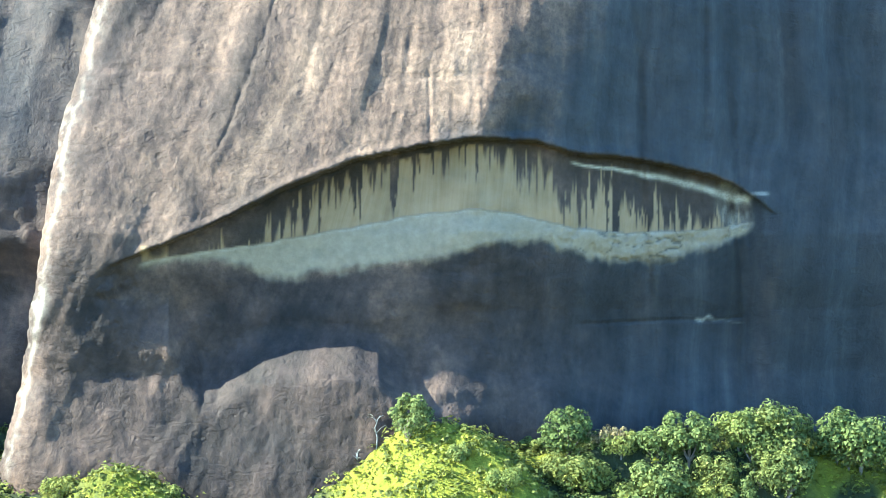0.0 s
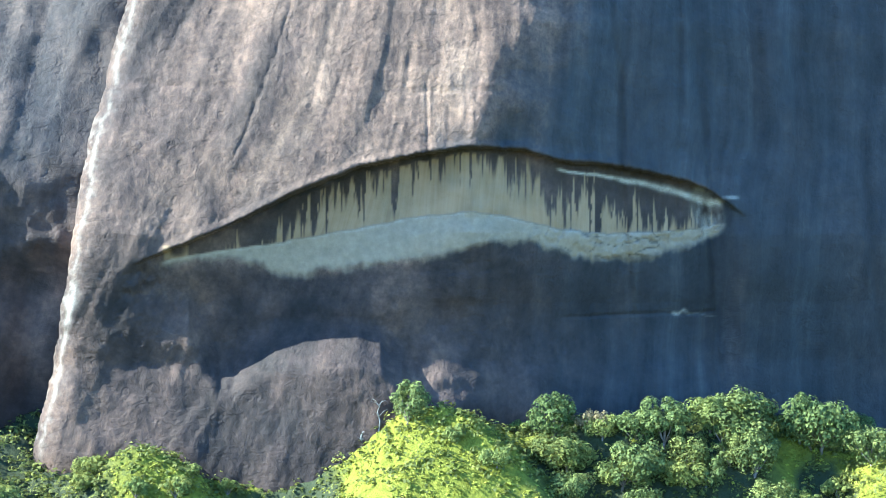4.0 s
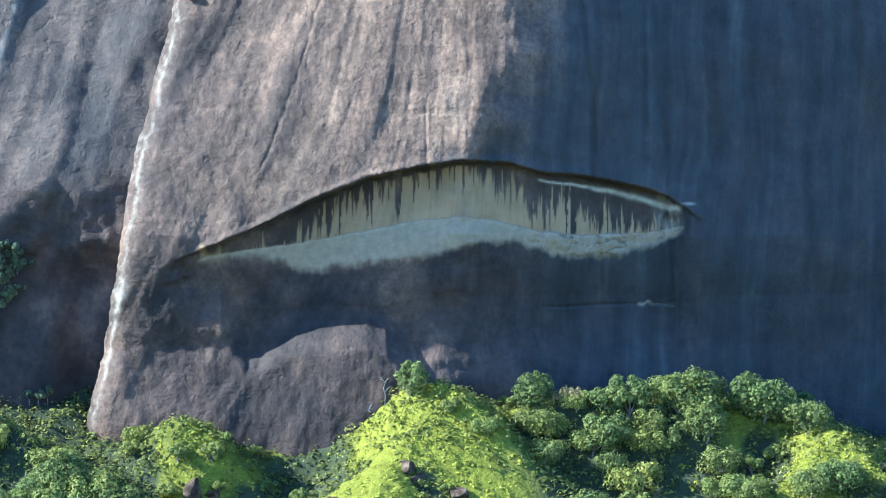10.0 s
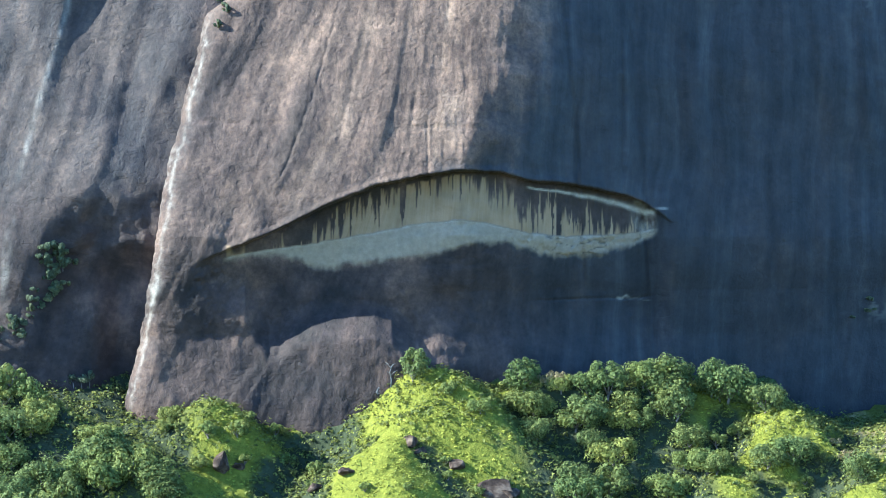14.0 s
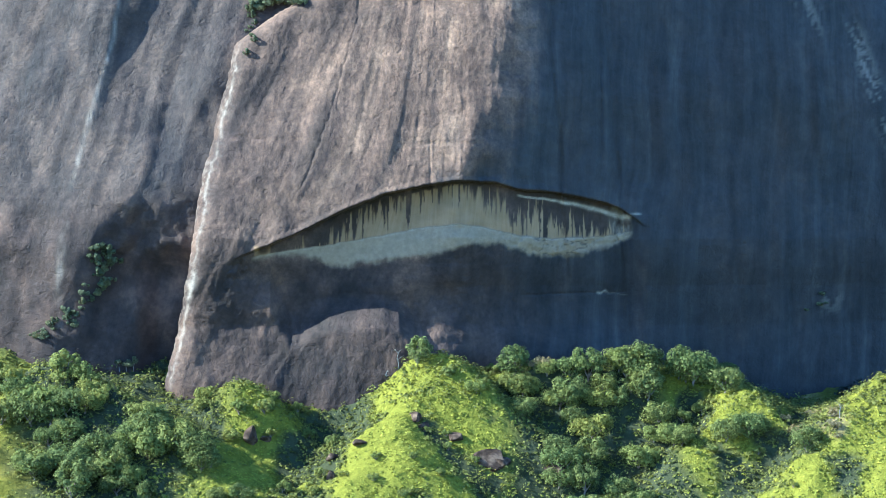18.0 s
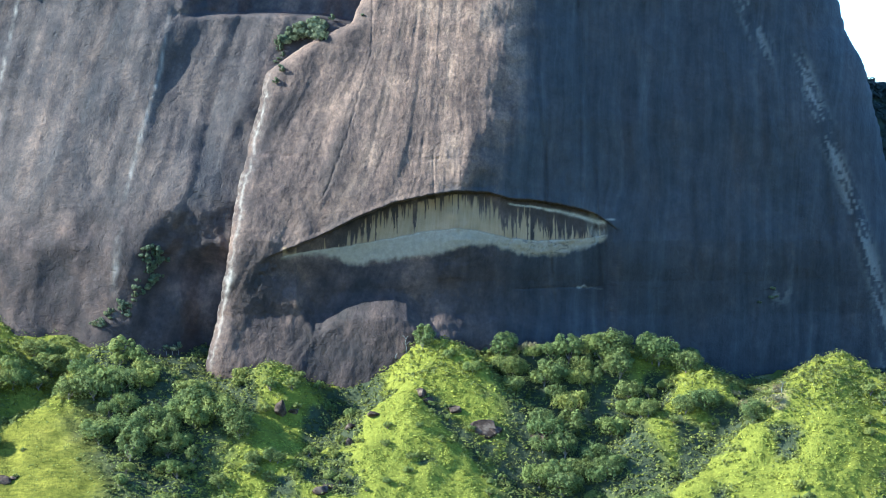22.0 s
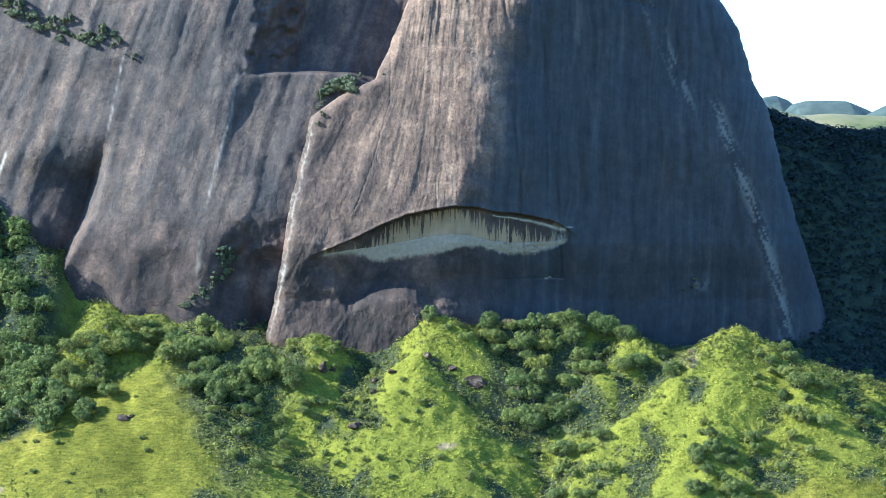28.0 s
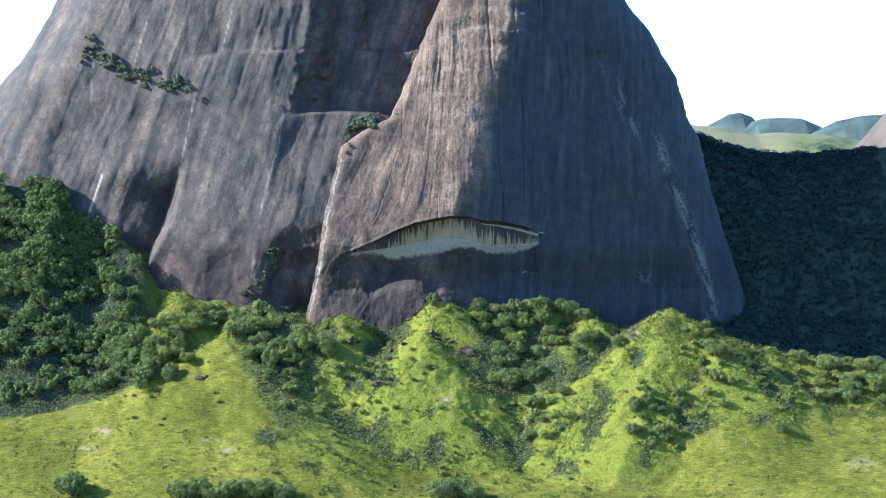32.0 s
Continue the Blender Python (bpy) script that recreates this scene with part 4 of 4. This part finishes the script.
def canopy(name, label, boxes, material_, seed):
    """Woodland too dense to count: many clumpy crowns joined into one object."""
    rng_ = np.random.default_rng(seed)
    pieces = []
    for x0, x1, y0, y1, count, s0, s1 in boxes:
        for p in spot(rng_.uniform(x0, x1, count), rng_.uniform(y0, y1, count)):
            size = rng_.uniform(s0, s1)
            me = crown_mesh(int(rng_.integers(1, 9999)), 2.3 * size, 3.4 * size, 0.4, 20, 44, 0.17)
            co = np.empty(len(me.vertices) * 3, np.float32)
            me.vertices.foreach_get("co", co)
            bpy.data.meshes.remove(me)
            pieces.append(co.reshape(-1, 3, 3) + np.array(p))
    return tagged(part(name, leaf_mesh(name, np.concatenate(pieces)), material_), label, "woodland", kind="stuff")


canopy("hill_woods", "dense dark green woodland on the side hill", ((-20, 100, 332, 420, 40, 0.8, 1.3), (60, 215, 335, 470, 44, 0.7, 1.2), (-20, 205, 400, 490, 66, 0.8, 1.4), (-20, 245, 470, 640, 110, 0.8, 1.4), (100, 260, 600, 705, 36, 0.7, 1.2), (-20, 110, 560, 720, 40, 0.4, 0.9)), LEAF, 61)
# trees that stand out by themselves
for (tx, ty, kind, size) in ((764, 545, 2, 0.95), (958, 555, 0, 1.35), (912, 560, 2, 1.2), (1003, 560, 1, 1.2), (122, 880, 0, 1.75), (134, 881, 2, 1.5), (1388, 770, 0, 0.8), (895, 585, 0, 1.2), (690, 615, 3, 0.6), (1265, 568, 3, 0.7), (1310, 585, 5, 0.6), (470, 655, 2, 1.2), (225, 640, 4, 1.1), (915, 612, 4, 1.15), (640, 575, 3, 0.5), (580, 575, 4, 0.6)):
    for p in spot([tx], [ty]):
        plant(p, kind, size)
# bushes along the near edge of the pasture
for tx in (310, 330, 352, 375, 398, 420, 445, 470, 500, 772, 792, 815, 838):
    for p in spot([tx + random.uniform(-4, 4)], [884 + random.uniform(-4, 4)]):
        plant(p, random.choice((1, 1, 0)), random.uniform(1.1, 1.5))
for src in KINDS:
    src.location = (230 + 6 * KINDS.index(src), 20, float(ground_height(np.array(200.0), np.array(20.0))))


def carpet(name, label, count, weight, material_, leaf, per, radius, seed, span, height=None, raise_=0.0, spread=1.5, flat=1.0):
    """Low growth over the ground: many small domed tufts of leaves, thick where weight(x, y) is high. One object."""
    rng_ = np.random.default_rng(seed)
    x, y = rng_.uniform(span[0], span[1], count * 3), rng_.uniform(span[2], span[3], count * 3)
    keep = rng_.random(count * 3) < weight(x, y)
    x, y = x[keep][:count], y[keep][:count]
    z = (height or ground_height)(x, y) + raise_
    n = len(x)
    r = radius * (0.45 + spread * rng_.random(n) ** 2.5) * (0.75 + 0.5 * fbm(x * 0.35, y * 0.35, seed, 3))
    d = rng_.normal(size=(n, per, 3))
    d[:, :, 2] = np.abs(d[:, :, 2]) + 0.15
    d /= np.linalg.norm(d, axis=2, keepdims=True)
    c = np.stack([x, y, z], -1)[:, None, :] + d * r[:, None, None] * np.array([1, 1, flat])
    nr = d * np.array([flat, flat, 1.0]) + 0.12 * rng_.normal(size=d.shape) + np.array([0, 0, 0.2])
    size = (leaf * (0.6 + 0.8 * rng_.random((n, per)))).ravel()
    me = leaf_mesh(name, leaf_quads(rng_, c.reshape(-1, 3), nr.reshape(-1, 3), size))
    return tagged(part(name, me, material_), label, "plants", kind="stuff")


def on_path(xi, yi):
    """0 on the trodden line up the slope, 1 away from it."""
    return np.clip(smooth(2.0, 4.0, np.abs(xi - np.interp(yi, [628, 690, 712, 820], [803, 794, 782, 768]))) + smooth(622, 616, yi) + smooth(800, 822, yi), 0, 1)


def vine_weight(x, y):
    p, xi, yi = patch(x, y)
    return vine_zone(xi, yi, x, y) ** 0.5 * (1 - 0.85 * glade(xi, yi, x, y)) * (0.08 + 0.92 * smooth(0.24, 0.08, p)) * on_path(xi, yi)


def scrub_weight(x, y):
    p, xi, yi = patch(x, y)
    toe = np.interp(xi, TOE_X, TOE_Y)
    w = smooth(-0.02, 0.14, p) * smooth(440, 480, xi) * smooth(1470, 1400, xi) * smooth(6, -20, yi - toe)
    w = np.maximum(w, smooth(270, 240, xi) * smooth(2, -6, yi - np.interp(xi, WEST_X, WEST_Y)))
    w = np.maximum(w, 0.9 * smooth(20, 0, yi - np.interp(xi, FOOT_X, FOOT_Y)))
    w = np.maximum(w, 0.9 * smooth(0, 45, xi - 400 - 0.42 * (yi - 600)) * smooth(600, 540, xi + 0.3 * (yi - 650)) * smooth(810, 740, yi))
    w = np.maximum(w, 0.85 * smooth(1380, 1440, xi - 0.5 * (yi - 640)) * smooth(745, 730, yi))
    w = np.maximum(w, glade(xi, yi, x, y))
    w = np.maximum(w, 0.8 * smooth(222, 245, xi) * smooth(430, 395, xi) * smooth(2, -8, yi - np.interp(xi, WEST_X, WEST_Y)))
    clump = smooth(0.12, 0.34, fbm(x * 0.35, y * 0.35, 97, 4)) * (0.25 + 0.75 * smooth(430, 520, xi)) * smooth(1100, 1000, xi)
    w = np.maximum(w, 0.9 * clump * smooth(-10, 10, yi - toe + 30) * smooth(40, 20, yi - 850))
    w = np.maximum(w, 0.45 * smooth(0.32, 0.45, fbm(x * 0.4, y * 0.4, 87, 4)) * smooth(-4, 10, yi - toe))
    return np.maximum(w, 0.0) * on_path(xi, yi)


def grass_weight(x, y):
    return np.clip(0.25 + 0.9 * fbm(x * 0.12, y * 0.12, 91, 4), 0.05, 1)


carpet("vine_cover", "bright yellow-green creeping vines over the hillside", 21000, vine_weight, LEAF_VINE, 0.088, 30, 0.74, 21, (-82, 92, -46, 5), None, -0.26, 0.6, 0.62)
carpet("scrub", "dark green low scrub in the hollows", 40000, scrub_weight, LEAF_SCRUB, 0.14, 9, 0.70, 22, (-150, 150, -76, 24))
carpet("grass_tufts", "short rough pasture grass", 18000, grass_weight, LEAF_BUSH, 0.085, 4, 0.2, 23, (-130, 125, -76, -8))


# ---------------------------------------------------------------- plants on the rock
bpy.context.view_layer.update()
DEPS = bpy.context.evaluated_depsgraph_get()
EYE_FAR = AIM - AHEAD * FAR


def perch(x, y):
    """The place on the rock that the elevation shows at x, y."""
    q = Vector((px(x), pz(y) * UP.y, 50 + pz(y) * UP.z)) - EYE_FAR
    hit, place, normal, _, ob, _ = scene.ray_cast(DEPS, EYE_FAR, q.normalized())
    return (place, normal) if hit and ob.name.startswith("cliff") else (None, None)


CLIFF_BUSH = "small green bush rooted on a ledge of the granite wall"
BUSHES = [make_tree(31, 0.8, 0.9, 0.15, 12, 60, 0.10, LEAF_CLIFF, CLIFF_BUSH, "bush", 0.06), make_tree(32, 1.0, 0.8, 0.2, 13, 60, 0.11, LEAF_CLIFF, CLIFF_BUSH, "bush", 0.07),
          make_tree(33, 0.7, 1.3, 0.3, 12, 60, 0.10, LEAF_CLIFF, CLIFF_BUSH, "bush", 0.05)]
# ledges with growth: ends of each in the elevation, number, least and greatest size
LEDGES = [
    (608, 238, 628, 226, 6, 0.8, 1.3), (628, 226, 668, 216, 9, 1.2, 2.2), (610, 252, 625, 246, 3, 0.5, 0.8), (612, 268, 618, 258, 3, 0.6, 0.9),
    (160, 86, 198, 120, 14, 0.6, 1.9), (188, 116, 262, 142, 18, 0.5, 1.7), (250, 134, 332, 158, 18, 0.4, 1.5), (320, 150, 358, 176, 9, 0.4, 1.1), (134, 112, 160, 96, 5, 0.5, 1.1),
    (476, 446, 494, 462, 10, 0.8, 1.5), (490, 462, 482, 484, 9, 0.7, 1.2), (476, 484, 450, 508, 12, 0.6, 1.1), (455, 505, 425, 524, 10, 0.5, 0.9),
    (1120, 500, 1140, 486, 4, 0.5, 0.9), (700, 205, 640, 212, 3, 0.5, 0.9),
]
for x0, y0, x1, y1, count, s0, s1 in LEDGES:
    for k in range(count):
        f = (k + random.random()) / count
        stray = 7 if x1 < 360 else 4
        place, normal = perch(x0 + f * (x1 - x0) + random.gauss(0, stray), y0 + f * (y1 - y0) + random.gauss(0, stray))
        if place is None:
            continue
        size = random.uniform(s0, s1)
        ob = copy_thing(random.choice(BUSHES), pose(place.x, place.y + 0.1, place.z - 0.1, 0, 0, random.uniform(0, 360)))
        ob.rotation_euler = (random.uniform(10, 25) * 0.0174, 0, 0)
        ob.scale = (size, size, size)
for k, src in enumerate(BUSHES):
    place, normal = perch(500 + 6 * k, 548)
    if place is not None:
        src.location = place


# ---------------------------------------------------------------- boulders
def boulder_mesh(seed, flat):
    rng_ = random.Random(seed)
    bm = bmesh.new()
    bmesh.ops.create_icosphere(bm, subdivisions=3, radius=1.0)
    cuts = [(Vector((rng_.gauss(0, 1), rng_.gauss(0, 1), rng_.gauss(0, 0.8))).normalized(), rng_.uniform(0.42, 0.75)) for _ in range(9)]
    for v in bm.verts:
        for d, r in cuts:
            over = v.co.dot(d) - r
            if over > 0:
                v.co -= d * over
        v.co *= 1 + 0.06 * noise.noise(v.co * 3.0 + Vector((seed, 0, 0)))
        v.co.z *= flat
    me = bpy.data.meshes.new("boulder")
    bm.to_mesh(me)
    bm.free()
    me.materials.append(STONE)
    return me


BOULDERS = [boulder_mesh(3, 1.1), boulder_mesh(5, 0.7), boulder_mesh(8, 0.85)]
for k, (bx, by, size) in enumerate(((826, 628, 1.5), (836, 626, 1.1), (880, 636, 1.3), (887, 641, 0.9), (663, 684, 1.2), (672, 681, 0.8), (620, 607, 1.3), (632, 609, 0.8), (768, 598, 0.9), (762, 590, 0.7), (797, 606, 1.0),
                                    (690, 625, 0.9), (345, 676, 0.9), (357, 672, 0.6), (292, 652, 1.1), (570, 612, 1.2), (585, 614, 0.7), (1440, 700, 1.6), (690, 640, 0.7), (1095, 604, 0.8), (715, 612, 0.8))):
    for p in spot([bx], [by]):
        ob = new("boulder", BOULDERS[k % 3])
        ob.location, ob.rotation_euler, ob.scale = (p[0], p[1], p[2] + 0.05 * size), (0.2 * (k % 3 - 1), 0, 1.3 * k), (size * 1.5, size * 1.1, size * 1.0)
        tagged(ob, "dark brown weathered boulder half sunk in the green slope", "boulder", "boulders on the slope")


# ---------------------------------------------------------------- bleached dead trees
def dead_tree(seed, tall):
    rng_ = random.Random(seed)
    root = new("dead_tree")
    tagged(root, "leafless bleached dead tree with crooked branches", "tree", "dead trees")
    bend = [(0, 0, -0.4), (0.1, 0, tall * 0.3), (-0.1, 0.05, tall * 0.6), (0.15, 0, tall * 0.85)]
    part("trunk", branches_mesh("trunk", [tube(bend, [0.08, 0.065, 0.05, 0.03])]), DEADWOOD, root)
    for k in range(7):
        th, z0 = rng_.uniform(0, 6.28), tall * rng_.uniform(0.35, 0.85)
        r = tall * rng_.uniform(0.2, 0.38)
        c, s_ = math.cos(th), math.sin(th)
        pts = [(0, 0, z0), (r * 0.5 * c, r * 0.5 * s_, z0 + r * 0.6), (r * c, r * s_, z0 + r * rng_.uniform(0.5, 1.0)), (r * 1.25 * c, r * 1.1 * s_, z0 + r * rng_.uniform(0.2, 0.7))]
        part("branch", branches_mesh("branch", [tube(pts, [0.035, 0.028, 0.018, 0.01], 5)]), DEADWOOD, root)
    return root


for k, (dx, dy, tall) in enumerate(((747, 548, 2.6), (1325, 800, 2.4), (737, 560, 1.5), (1128, 590, 1.8))):
    for p in spot([dx], [dy]):
        dead_tree(40 + k, tall).matrix_basis = pose(p[0], p[1], p[2], 0, 0, 40 * k)


def saddle_height(x, y):
    """Height of the ground on the shaded slope behind the buttress."""
    out = []
    for px_, py_ in zip(x, y):
        hit, place, *_rest = scene.ray_cast(DEPS, Vector((px_, py_, 300)), Vector((0, 0, -1)))
        out.append(place.z if hit and _rest[2].name == "ground" else -60.0)
    return np.array(out)


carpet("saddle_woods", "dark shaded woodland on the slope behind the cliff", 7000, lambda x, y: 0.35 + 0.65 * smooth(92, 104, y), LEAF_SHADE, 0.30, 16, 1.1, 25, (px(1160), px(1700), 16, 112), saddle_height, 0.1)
